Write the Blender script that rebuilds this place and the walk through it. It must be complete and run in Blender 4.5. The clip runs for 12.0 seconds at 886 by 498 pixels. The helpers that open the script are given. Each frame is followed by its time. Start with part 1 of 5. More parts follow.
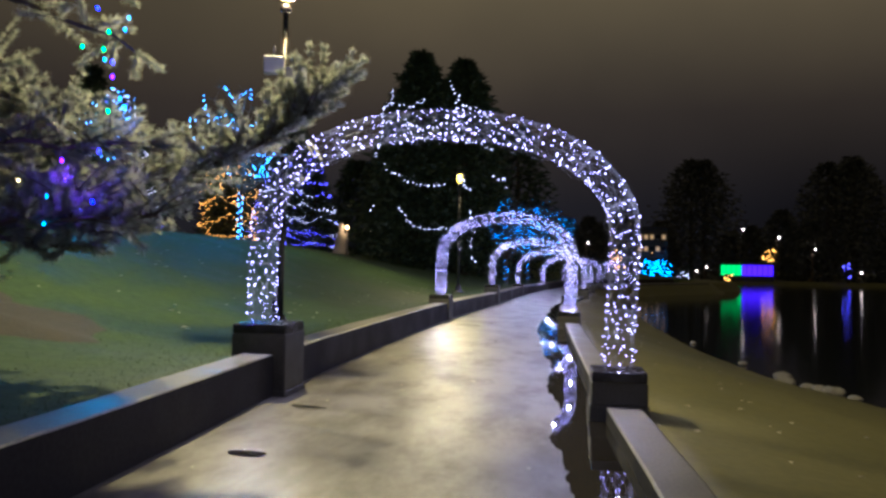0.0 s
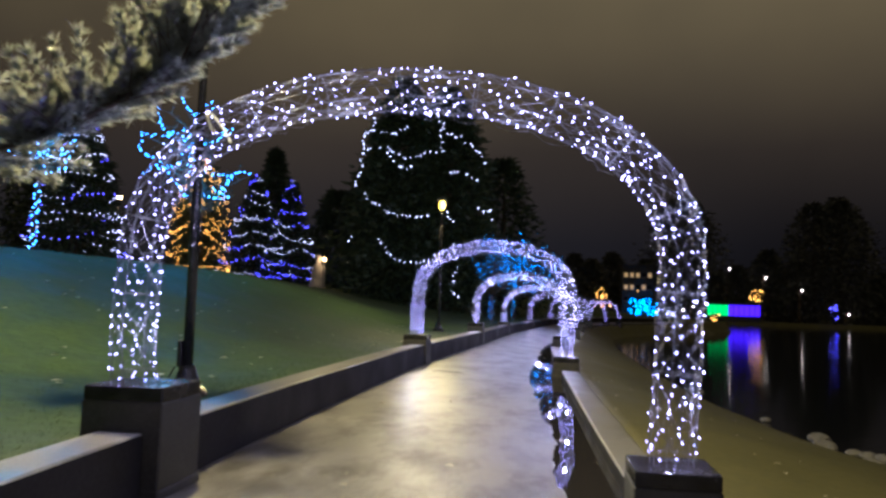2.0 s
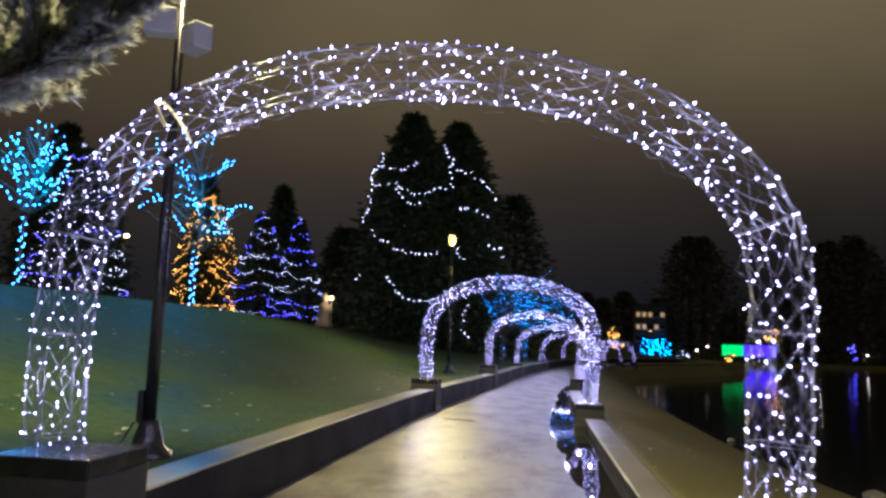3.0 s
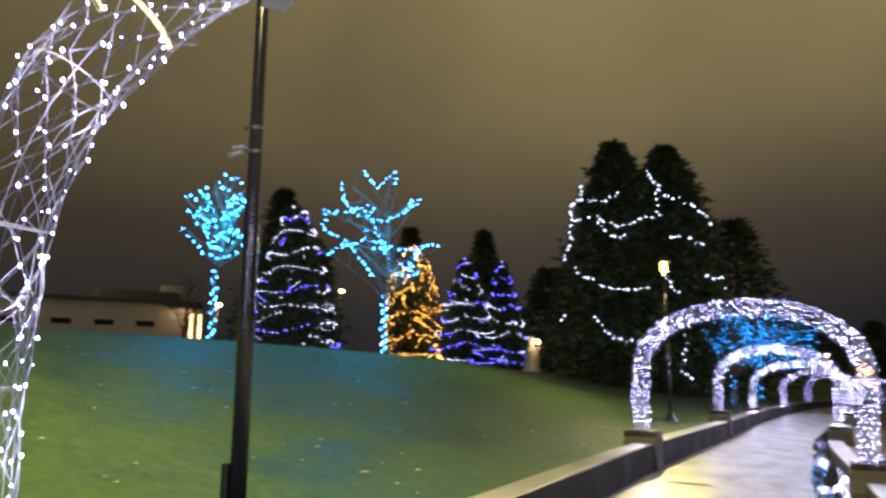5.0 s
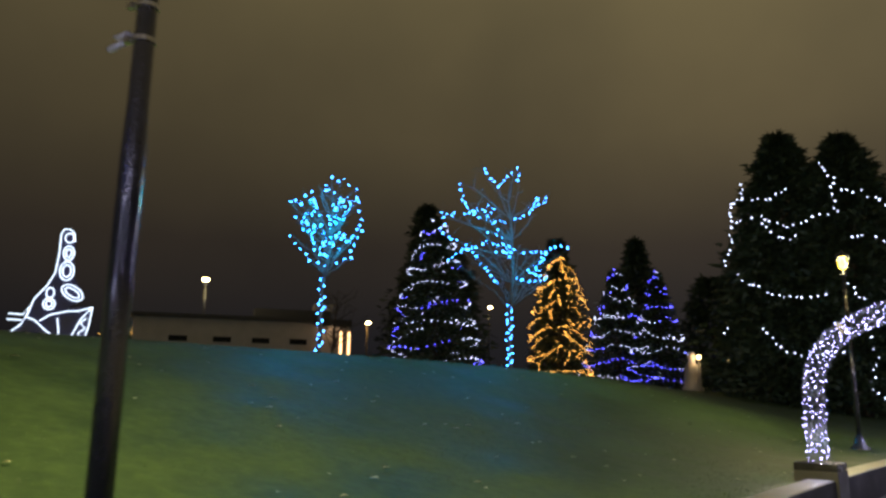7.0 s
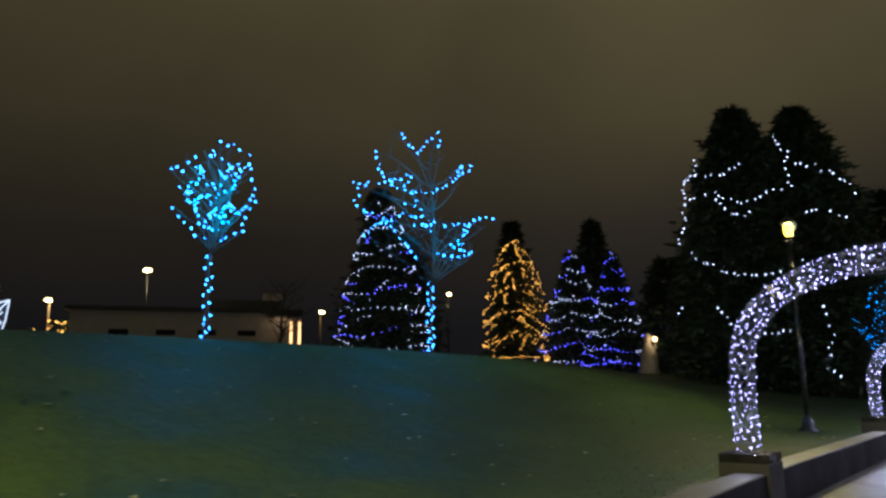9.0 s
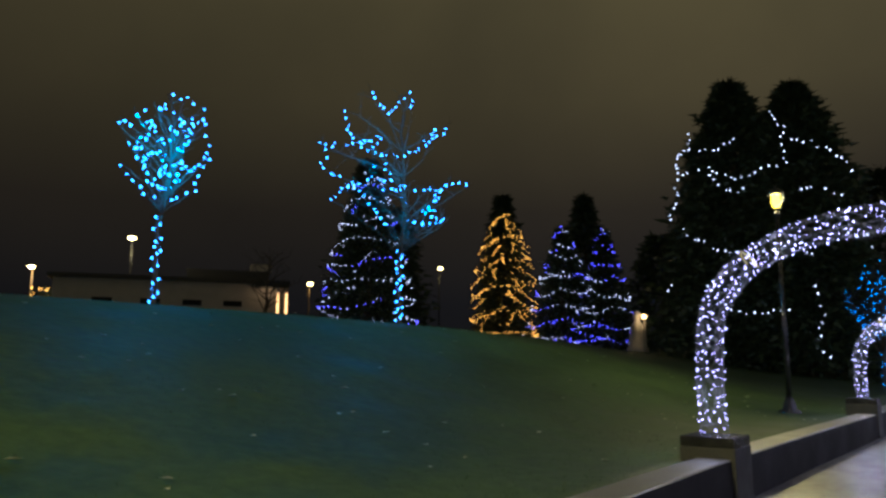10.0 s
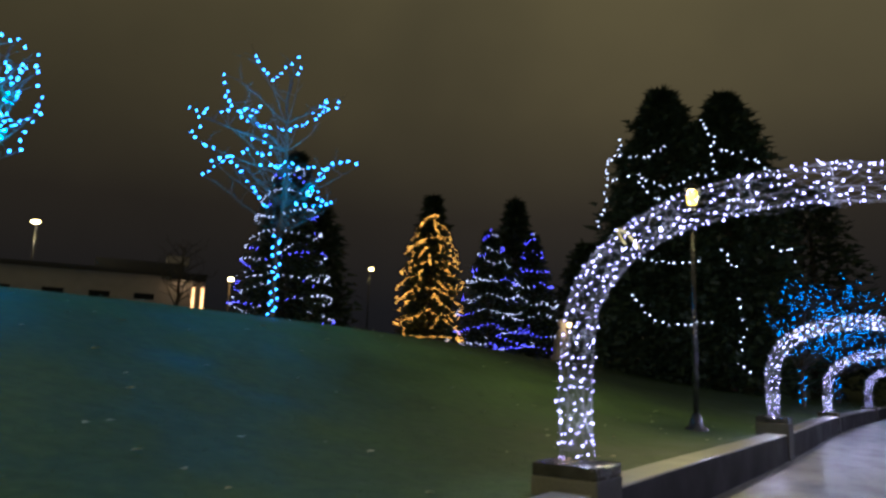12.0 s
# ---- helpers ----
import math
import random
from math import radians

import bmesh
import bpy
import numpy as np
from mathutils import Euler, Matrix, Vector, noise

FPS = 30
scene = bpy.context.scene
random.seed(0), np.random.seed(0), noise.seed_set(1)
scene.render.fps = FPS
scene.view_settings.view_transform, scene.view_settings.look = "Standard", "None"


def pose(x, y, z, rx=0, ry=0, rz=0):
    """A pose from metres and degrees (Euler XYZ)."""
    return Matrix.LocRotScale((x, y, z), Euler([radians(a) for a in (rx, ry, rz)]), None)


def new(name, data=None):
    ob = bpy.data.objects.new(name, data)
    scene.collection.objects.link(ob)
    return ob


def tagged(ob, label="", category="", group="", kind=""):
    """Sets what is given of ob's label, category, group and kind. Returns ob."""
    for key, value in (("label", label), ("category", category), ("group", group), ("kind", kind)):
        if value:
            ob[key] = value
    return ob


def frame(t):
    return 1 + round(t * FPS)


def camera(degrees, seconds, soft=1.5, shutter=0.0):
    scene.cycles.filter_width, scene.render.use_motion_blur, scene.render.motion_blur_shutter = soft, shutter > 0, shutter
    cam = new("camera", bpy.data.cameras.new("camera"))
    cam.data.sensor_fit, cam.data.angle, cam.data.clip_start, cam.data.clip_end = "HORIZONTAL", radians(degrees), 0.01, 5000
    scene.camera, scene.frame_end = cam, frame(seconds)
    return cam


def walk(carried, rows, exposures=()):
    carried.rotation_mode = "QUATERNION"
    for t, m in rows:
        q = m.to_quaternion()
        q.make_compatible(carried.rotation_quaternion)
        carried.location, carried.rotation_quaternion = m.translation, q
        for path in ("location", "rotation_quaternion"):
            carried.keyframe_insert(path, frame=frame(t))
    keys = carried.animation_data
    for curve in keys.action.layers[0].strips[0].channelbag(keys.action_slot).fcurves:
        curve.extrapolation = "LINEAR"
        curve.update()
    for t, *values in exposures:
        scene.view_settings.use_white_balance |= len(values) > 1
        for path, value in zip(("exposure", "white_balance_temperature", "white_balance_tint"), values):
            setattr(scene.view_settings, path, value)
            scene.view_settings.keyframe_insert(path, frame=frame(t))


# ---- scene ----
cam = camera(61.5, 12.0, soft=2.8, shutter=0.5)
METRES, EYE, TILT, LEAN, TURN = 15.5, 1.5, 0.0, 0.0, 9.6
ROWS = [
    (0.0, 0.0, 0.0, 0.0, -0.02, 1.32, -0.94),
    (0.5, -0.0005, 0.0473, 0.0005, 0.32, 1.36, -0.99),
    (1.0, 0.0026, 0.0963, -0.0002, 0.75, 2.13, -1.19),
    (1.5, 0.006, 0.1429, 0.0003, -0.4, 2.96, -1.52),
    (2.0, 0.0105, 0.1923, 0.0005, -1.3, 4.08, -1.79),
    (2.5, 0.01, 0.24, 0.0019, -1.39, 5.88, -1.99),
    (4.5, 0.0128, 0.402, 0.0012, 9.94, 9.29, -0.31),
    (5.0, 0.0146, 0.4444, 0.0016, 15.63, 10.22, -0.28),
    (5.5, 0.0143, 0.4834, 0.0012, 20.98, 10.76, -0.52),
    (6.0, 0.017, 0.5223, -0.0005, 24.44, 10.9, -0.59),
    (6.5, 0.02, 0.562, -0.001, 27.23, 11.5, -0.88),
    (7.0, 0.0211, 0.5994, -0.0005, 27.64, 11.52, -0.67),
    (9.0, 0.043, 0.763, -0.0017, 25.49, 10.72, 0.76),
    (9.5, 0.0504, 0.8029, -0.0028, 25.34, 10.0, 0.43),
    (10.0, 0.0558, 0.8411, -0.0045, 25.13, 8.84, -0.23),
    (10.5, 0.0636, 0.8792, -0.0053, 24.5, 8.33, -0.86),
    (11.0, 0.0685, 0.9172, -0.0059, 23.9, 8.09, -1.49),
    (11.5, 0.074, 0.9553, -0.0068, 22.34, 8.04, -1.74),
    (12.0, 0.0783, 0.9946, -0.0058, 20.38, 9.31, -1.98),
]
walk(cam, [(t, pose(0, 0, EYE, TILT, LEAN, TURN) @ pose(METRES * x, METRES * y, METRES * z, 90 + pitch, roll, yaw)) for t, x, y, z, yaw, pitch, roll in ROWS],
     [(0.0, 0.68, 5250, 17), (2.5, 0.66, 5320, 18), (4.5, 1.1, 5850, 8), (5.0, 1.45, 5950, 6), (5.5, 1.32, 6100, 5), (6.5, 0.8, 5900, 8), (7.2, 0.62, 5650, 10), (8.8, -0.08, 5450, 6), (10.0, -0.08, 5400, 5), (12.0, 0.24, 5400, 6)])


# ---- world: overcast night sky lit from below by the town ----
world = bpy.data.worlds.new("night_sky")
scene.world = world
world.use_nodes = True
wn = world.node_tree.nodes
wl = world.node_tree.links
wn.clear()
w_out = wn.new("ShaderNodeOutputWorld")
w_bg = wn.new("ShaderNodeBackground")
w_tc = wn.new("ShaderNodeTexCoord")
w_sep = wn.new("ShaderNodeSeparateXYZ")
w_ramp = wn.new("ShaderNodeValToRGB")
w_noise = wn.new("ShaderNodeTexNoise")
w_mix = wn.new("ShaderNodeMix")
w_mix.data_type = "RGBA"
w_mix.blend_type = "MULTIPLY"
w_mix.inputs[0].default_value = 0.55
w_cloud = wn.new("ShaderNodeValToRGB")
w_noise.inputs["Scale"].default_value = 2.2
w_noise.inputs["Detail"].default_value = 4.0
w_cloud.color_ramp.elements[0].position = 0.3
w_cloud.color_ramp.elements[0].color = (0.55, 0.55, 0.6, 1)
w_cloud.color_ramp.elements[1].position = 0.7
w_cloud.color_ramp.elements[1].color = (1.25, 1.2, 1.1, 1)
els = w_ramp.color_ramp.elements
els[0].position, els[0].color = 0.0, (0.011, 0.010, 0.011, 1)
els[1].position, els[1].color = 0.55, (0.114, 0.086, 0.037, 1)
for p, c in ((0.08, (0.015, 0.013, 0.013, 1)), (0.2, (0.034, 0.025, 0.0165, 1)), (0.34, (0.081, 0.060, 0.028, 1)), (0.8, (0.042, 0.036, 0.024, 1))):
    e = els.new(p)
    e.color = c
wl.new(w_tc.outputs["Generated"], w_sep.inputs[0])
wl.new(w_sep.outputs["Z"], w_ramp.inputs[0])
wl.new(w_tc.outputs["Generated"], w_noise.inputs["Vector"])
wl.new(w_noise.outputs["Fac"], w_cloud.inputs[0])
wl.new(w_ramp.outputs[0], w_mix.inputs[6])
wl.new(w_cloud.outputs[0], w_mix.inputs[7])
w_az = wn.new("ShaderNodeMapRange")
w_az.inputs["From Min"].default_value, w_az.inputs["From Max"].default_value = -0.95, 0.2
w_az.inputs["To Min"].default_value, w_az.inputs["To Max"].default_value = 0.5, 1.05
w_dim = wn.new("ShaderNodeVectorMath")
w_dim.operation = "SCALE"
wl.new(w_sep.outputs["X"], w_az.inputs["Value"])
wl.new(w_mix.outputs[2], w_dim.inputs[0])
wl.new(w_az.outputs[0], w_dim.inputs["Scale"])
# the town's glow is weak low over the lake
w_lake, w_low, w_gap, w_far = wn.new("ShaderNodeMapRange"), wn.new("ShaderNodeMapRange"), wn.new("ShaderNodeMath"), wn.new("ShaderNodeVectorMath")
w_lake.inputs["From Min"].default_value, w_lake.inputs["From Max"].default_value = -0.15, 0.3
w_low.inputs["From Min"].default_value, w_low.inputs["From Max"].default_value = 0.06, 0.4
w_low.inputs["To Min"].default_value, w_low.inputs["To Max"].default_value = -0.75, 0.0
w_gap.operation, w_far.operation = "MULTIPLY_ADD", "SCALE"
w_gap.inputs[2].default_value = 1.0
wl.new(w_sep.outputs["X"], w_lake.inputs["Value"])
wl.new(w_sep.outputs["Z"], w_low.inputs["Value"])
wl.new(w_lake.outputs[0], w_gap.inputs[0])
wl.new(w_low.outputs[0], w_gap.inputs[1])
wl.new(w_dim.outputs[0], w_far.inputs[0])
wl.new(w_gap.outputs[0], w_far.inputs["Scale"])
wl.new(w_far.outputs[0], w_bg.inputs["Color"])
wl.new(w_bg.outputs[0], w_out.inputs[0])
w_bg.inputs["Strength"].default_value = 1.0

# brightness of the light sources
LANTERN = 2100.0
SODIUM = (1.0, 0.78, 0.29)


# ---- materials ----
def mat_new(name):
    m = bpy.data.materials.new(name)
    m.use_nodes = True
    return m, m.node_tree.nodes, m.node_tree.links, m.node_tree.nodes["Principled BSDF"]


def surface(name, a, b, rough=(0.5, 0.8), scale=3.0, fine=60.0, bump=0.2, metal=0.0, dist=0.01, spec=0.5):
    """Two colours mixed by coarse and fine noise, with roughness variation and relief."""
    m, n, l, p = mat_new(name)
    tc = n.new("ShaderNodeTexCoord")
    n1, n2 = n.new("ShaderNodeTexNoise"), n.new("ShaderNodeTexNoise")
    n1.inputs["Scale"].default_value, n1.inputs["Detail"].default_value = scale, 5
    n2.inputs["Scale"].default_value, n2.inputs["Detail"].default_value = fine, 3
    add = n.new("ShaderNodeMath")
    add.operation = "MULTIPLY_ADD"
    add.inputs[1].default_value, add.inputs[2].default_value = 0.45, 0.0
    add2 = n.new("ShaderNodeMath")
    add2.operation = "MULTIPLY_ADD"
    add2.inputs[1].default_value = 0.55
    ramp = n.new("ShaderNodeValToRGB")
    ramp.color_ramp.elements[0].position, ramp.color_ramp.elements[0].color = 0.32, (*a, 1)
    ramp.color_ramp.elements[1].position, ramp.color_ramp.elements[1].color = 0.68, (*b, 1)
    rr = n.new("ShaderNodeMapRange")
    rr.inputs["From Min"].default_value, rr.inputs["From Max"].default_value = 0.3, 0.7
    rr.inputs["To Min"].default_value, rr.inputs["To Max"].default_value = rough
    bp = n.new("ShaderNodeBump")
    bp.inputs["Strength"].default_value, bp.inputs["Distance"].default_value = bump, dist
    for t in (n1, n2):
        l.new(tc.outputs["Object"], t.inputs["Vector"])
    l.new(n2.outputs["Fac"], add.inputs[0])
    l.new(n1.outputs["Fac"], add2.inputs[0])
    l.new(add.outputs[0], add2.inputs[2])
    l.new(add2.outputs[0], ramp.inputs[0])
    l.new(ramp.outputs[0], p.inputs["Base Color"])
    l.new(n1.outputs["Fac"], rr.inputs["Value"])
    l.new(rr.outputs[0], p.inputs["Roughness"])
    l.new(add2.outputs[0], bp.inputs["Height"])
    l.new(bp.outputs[0], p.inputs["Normal"])
    p.inputs["Metallic"].default_value = metal
    p.inputs["Specular IOR Level"].default_value = spec
    return m


def glow(name, colour, strength):
    m, n, l, p = mat_new(name)
    p.inputs["Base Color"].default_value = (*[0.4 + 0.4 * c for c in colour], 1)
    p.inputs["Emission Color"].default_value = (*colour, 1)
    p.inputs["Emission Strength"].default_value = strength
    return m


def foliage(name, a, b, rough=0.5):
    """Needles or leaves; every clump has its own shade."""
    m, n, l, p = mat_new(name)
    g = n.new("ShaderNodeNewGeometry")
    ramp = n.new("ShaderNodeValToRGB")
    ramp.color_ramp.elements[0].color, ramp.color_ramp.elements[1].color = (*a, 1), (*b, 1)
    l.new(g.outputs["Random Per Island"], ramp.inputs[0])
    l.new(ramp.outputs[0], p.inputs["Base Color"])
    p.inputs["Roughness"].default_value = rough
    return m


M_GRASS = surface("wet_lawn", (0.013, 0.031, 0.008), (0.052, 0.090, 0.024), (0.6, 0.85), 0.7, 6.0, 0.5, dist=0.04, spec=0.3)
# brown dormant tone, brightened in place of a lamp's warm light
M_BANK = surface("dormant_lamplit_lawn", (0.10, 0.096, 0.030), (0.165, 0.15, 0.05), (0.55, 0.8), 0.6, 9.0, 0.3, dist=0.03, spec=0.3)
M_MULCH = surface("bark_mulch", (0.016, 0.015, 0.012), (0.06, 0.052, 0.042), (0.7, 0.9), 2.0, 40.0, 0.9, dist=0.04)
M_PATH = surface("wet_concrete_path", (0.155, 0.147, 0.135), (0.295, 0.28, 0.26), (0.3, 0.48), 0.9, 120.0, 0.9, dist=0.005, spec=0.6)
_n, _l = M_PATH.node_tree.nodes, M_PATH.node_tree.links
_pp = _n["Principled BSDF"]
_t, _r, _x, _c = _n.new("ShaderNodeTexNoise"), _n.new("ShaderNodeValToRGB"), _n.new("ShaderNodeMix"), _n.new("ShaderNodeTexCoord")
_m = _n.new("ShaderNodeMapping")
_m.inputs["Scale"].default_value = (1.0, 0.45, 1.0)
_t.inputs["Scale"].default_value, _t.inputs["Detail"].default_value, _t.inputs["Roughness"].default_value = 1.7, 8, 0.7
_r.color_ramp.elements[0].position, _r.color_ramp.elements[0].color = 0.38, (0.38, 0.365, 0.345, 1)
_r.color_ramp.elements[1].position, _r.color_ramp.elements[1].color = 0.56, (1, 1, 1, 1)
_x.data_type, _x.blend_type = "RGBA", "MULTIPLY"
_x.inputs[0].default_value = 1.0
_old = _pp.inputs["Base Color"].links[0].from_socket
_l.new(_c.outputs["Object"], _m.inputs["Vector"])
_l.new(_m.outputs[0], _t.inputs["Vector"])
_l.new(_t.outputs["Fac"], _r.inputs[0])
_l.new(_old, _x.inputs[6])
_l.new(_r.outputs[0], _x.inputs[7])
_l.new(_x.outputs[2], _pp.inputs["Base Color"])
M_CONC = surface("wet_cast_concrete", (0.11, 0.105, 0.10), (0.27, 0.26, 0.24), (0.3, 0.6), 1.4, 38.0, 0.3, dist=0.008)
M_CONC_D = surface("stained_concrete", (0.03, 0.030, 0.028), (0.08, 0.078, 0.07), (0.4, 0.7), 3.0, 45.0, 0.35, dist=0.008)
# wet concrete of the wall sides, with their shade put into the colour
M_FACE = surface("dark_shaded_wall_face", (0.012, 0.012, 0.014), (0.036, 0.034, 0.035), (0.5, 0.8), 1.2, 30.0, 0.4, dist=0.01, spec=0.25)
M_CAP = surface("dark_granite", (0.010, 0.010, 0.012), (0.035, 0.034, 0.036), (0.12, 0.3), 5.0, 120.0, 0.1, dist=0.003)
M_BLACK = surface("black_painted_metal", (0.012, 0.012, 0.014), (0.03, 0.03, 0.034), (0.16, 0.28), 4.0, 70.0, 0.1, 0.0, 0.002, 0.85)
M_BOX = surface("grey_painted_box", (0.42, 0.43, 0.45), (0.6, 0.6, 0.62), (0.4, 0.6), 6.0, 60.0, 0.1)
M_STEEL = surface("stainless_steel", (0.5, 0.5, 0.52), (0.65, 0.65, 0.67), (0.2, 0.35), 8.0, 80.0, 0.05, 1.0)
M_WIRE = surface("white_coated_wire", (0.075, 0.075, 0.08), (0.13, 0.13, 0.138), (0.35, 0.5), 8.0, 80.0, 0.05)
M_BAND = surface("yellow_plastic_band", (0.55, 0.48, 0.14), (0.7, 0.62, 0.22), (0.4, 0.6), 8.0, 60.0, 0.1)
M_BARK = surface("wet_bark", (0.030, 0.022, 0.016), (0.10, 0.075, 0.055), (0.5, 0.8), 6.0, 50.0, 0.8, dist=0.03)
M_TWIG = surface("bare_grey_twig", (0.05, 0.045, 0.04), (0.11, 0.10, 0.09), (0.5, 0.8), 6.0, 50.0, 0.4)
M_NEEDLE = foliage("dark_needles", (0.02, 0.038, 0.022), (0.055, 0.082, 0.045))
# far-shore foliage, lightened so that the colour stands in for night haze
M_FARTREE = foliage("haze_paled_foliage", (0.06, 0.07, 0.06), (0.12, 0.12, 0.10))
M_PINE = foliage("pine_needles", (0.085, 0.095, 0.082), (0.22, 0.228, 0.205), 0.2)
_n, _l = M_PINE.node_tree.nodes, M_PINE.node_tree.links
_t, _x = _n.new("ShaderNodeBsdfTranslucent"), _n.new("ShaderNodeMixShader")
_t.inputs["Color"].default_value = (0.36, 0.385, 0.35, 1)
_x.inputs[0].default_value = 0.6
_l.new(_n["Principled BSDF"].outputs[0], _x.inputs[1])
_l.new(_t.outputs[0], _x.inputs[2])
_l.new(_x.outputs[0], _n["Material Output"].inputs[0])
M_ROCK = surface("shore_rock", (0.14, 0.13, 0.11), (0.36, 0.34, 0.30), (0.5, 0.8), 3.0, 30.0, 0.6, dist=0.03)
M_LEAF = foliage("fallen_leaf", (0.3, 0.26, 0.16), (0.62, 0.58, 0.45), 0.3)
M_WALLP = surface("pale_render", (0.38, 0.34, 0.31), (0.54, 0.49, 0.45), (0.6, 0.8), 0.8, 20.0, 0.2)
M_ROOF = surface("dark_roofing", (0.03, 0.03, 0.032), (0.07, 0.065, 0.06), (0.5, 0.8), 2.0, 30.0, 0.3)
M_WOOD = surface("weathered_timber", (0.14, 0.09, 0.05), (0.28, 0.19, 0.11), (0.5, 0.8), 4.0, 40.0, 0.4)
M_BLUEPANEL = surface("dark_blue_panel", (0.02, 0.02, 0.07), (0.04, 0.04, 0.12), (0.3, 0.5), 3.0, 30.0, 0.1)
M_GLASS, _n, _l, _p = mat_new("window_glass")
_p.inputs["Base Color"].default_value = (0.02, 0.022, 0.025, 1)
_p.inputs["Roughness"].default_value = 0.06
M_WATER, _n, _l, _p = mat_new("lake_water")
_p.inputs["Base Color"].default_value = (0.006, 0.008, 0.010, 1)
_p.inputs["Roughness"].default_value = 0.09
_t, _b, _c = _n.new("ShaderNodeTexNoise"), _n.new("ShaderNodeBump"), _n.new("ShaderNodeTexCoord")
_m = _n.new("ShaderNodeMapping")
_m.inputs["Scale"].default_value = (0.5, 1.6, 1)
_t.inputs["Scale"].default_value, _t.inputs["Detail"].default_value = 1.6, 3
_b.inputs["Strength"].default_value, _b.inputs["Distance"].default_value = 0.25, 0.02
_l.new(_c.outputs["Object"], _m.inputs["Vector"])
_l.new(_m.outputs[0], _t.inputs["Vector"])
_l.new(_t.outputs["Fac"], _b.inputs["Height"])
_l.new(_b.outputs[0], _p.inputs["Normal"])
M_PUDDLE, _n, _l, _p = mat_new("puddle_water")
_p.inputs["Base Color"].default_value = (0.018, 0.016, 0.013, 1)
_p.inputs["Roughness"].default_value = 0.03
_t, _b = _n.new("ShaderNodeTexNoise"), _n.new("ShaderNodeBump")
_t.inputs["Scale"].default_value = 9.0
_b.inputs["Strength"].default_value, _b.inputs["Distance"].default_value = 0.2, 0.01
_l.new(_t.outputs["Fac"], _b.inputs["Height"])
_l.new(_b.outputs[0], _p.inputs["Normal"])



def string_lamp(parent, place, colour, watts):
    """Point lamp added within a string; it carries the light of the bulbs around it."""
    lamp = bpy.data.lights.new("bulb_fill_lamp", "POINT")
    lamp.energy, lamp.color, lamp.shadow_soft_size = watts, colour, 0.014
    ob = new("bulb_fill_lamp", lamp)
    ob.parent = parent
    ob.location = place
    return ob


G_WHITE = glow("cool_white_bulb", (0.50, 0.44, 1.0), 16.0)
G_WHITEFAR = glow("cool_white_far_bulb", (0.56, 0.49, 1.0), 10.0)
G_TREEWHITE = glow("white_tree_bulb", (0.78, 0.8, 1.0), 5.5)
G_BLUE = glow("ice_blue_bulb", (0.06, 0.31, 1.0), 24.0)
G_BLUEFAR = glow("ice_blue_far_bulb", (0.02, 0.34, 1.0), 15.0)
G_INDIGO = glow("indigo_bulb", (0.13, 0.11, 1.0), 10.0)
G_GOLD = glow("amber_bulb", (1.0, 0.44, 0.06), 8.0)
G_PINEBLUE = glow("large_blue_bulb", (0.012, 0.010, 1.0), 22.0)
G_GREEN = glow("large_green_bulb", (0.006, 1.0, 0.14), 8.0)
G_PURPLE = glow("large_purple_bulb", (0.12, 0.008, 1.0), 16.0)
G_CYAN = glow("large_cyan_bulb", (0.012, 0.4, 1.0), 6.0)
G_LANTERN = glow("lantern_glow", (1.0, 0.60, 0.03), 7.0)
G_FARLAMP = glow("far_lamp_glow", (1.0, 0.70, 0.24), 25.0)
G_SHORELAMP = glow("shore_lamp_glow", (1.0, 0.8, 0.6), 14.0)
G_PORCH = glow("porch_lamp_glow", (1.0, 0.52, 0.18), 3.5)
G_GREENBAR = glow("green_light_bar", (0.01, 1.0, 0.16), 0.7)
G_PURPBAR = glow("purple_light_bar", (0.07, 0.012, 1.0), 1.3)
G_TUBE = glow("white_light_tube", (0.85, 0.92, 1.0), 1.3)


# ---- mesh helpers ----
def mesh_of(name, verts, faces, material, smooth=False):
    me = bpy.data.meshes.new(name)
    me.from_pydata(verts, [], faces)
    me.materials.append(material)
    if smooth:
        me.polygons.foreach_set("use_smooth", [True] * len(me.polygons))
    me.update()
    return me


def link(name, me, parent=None, label="", loc=(0, 0, 0)):
    ob = new(name, me)
    ob.location = loc
    if parent is not None:
        ob.parent = parent
    if label:
        ob["label"] = label
    return ob


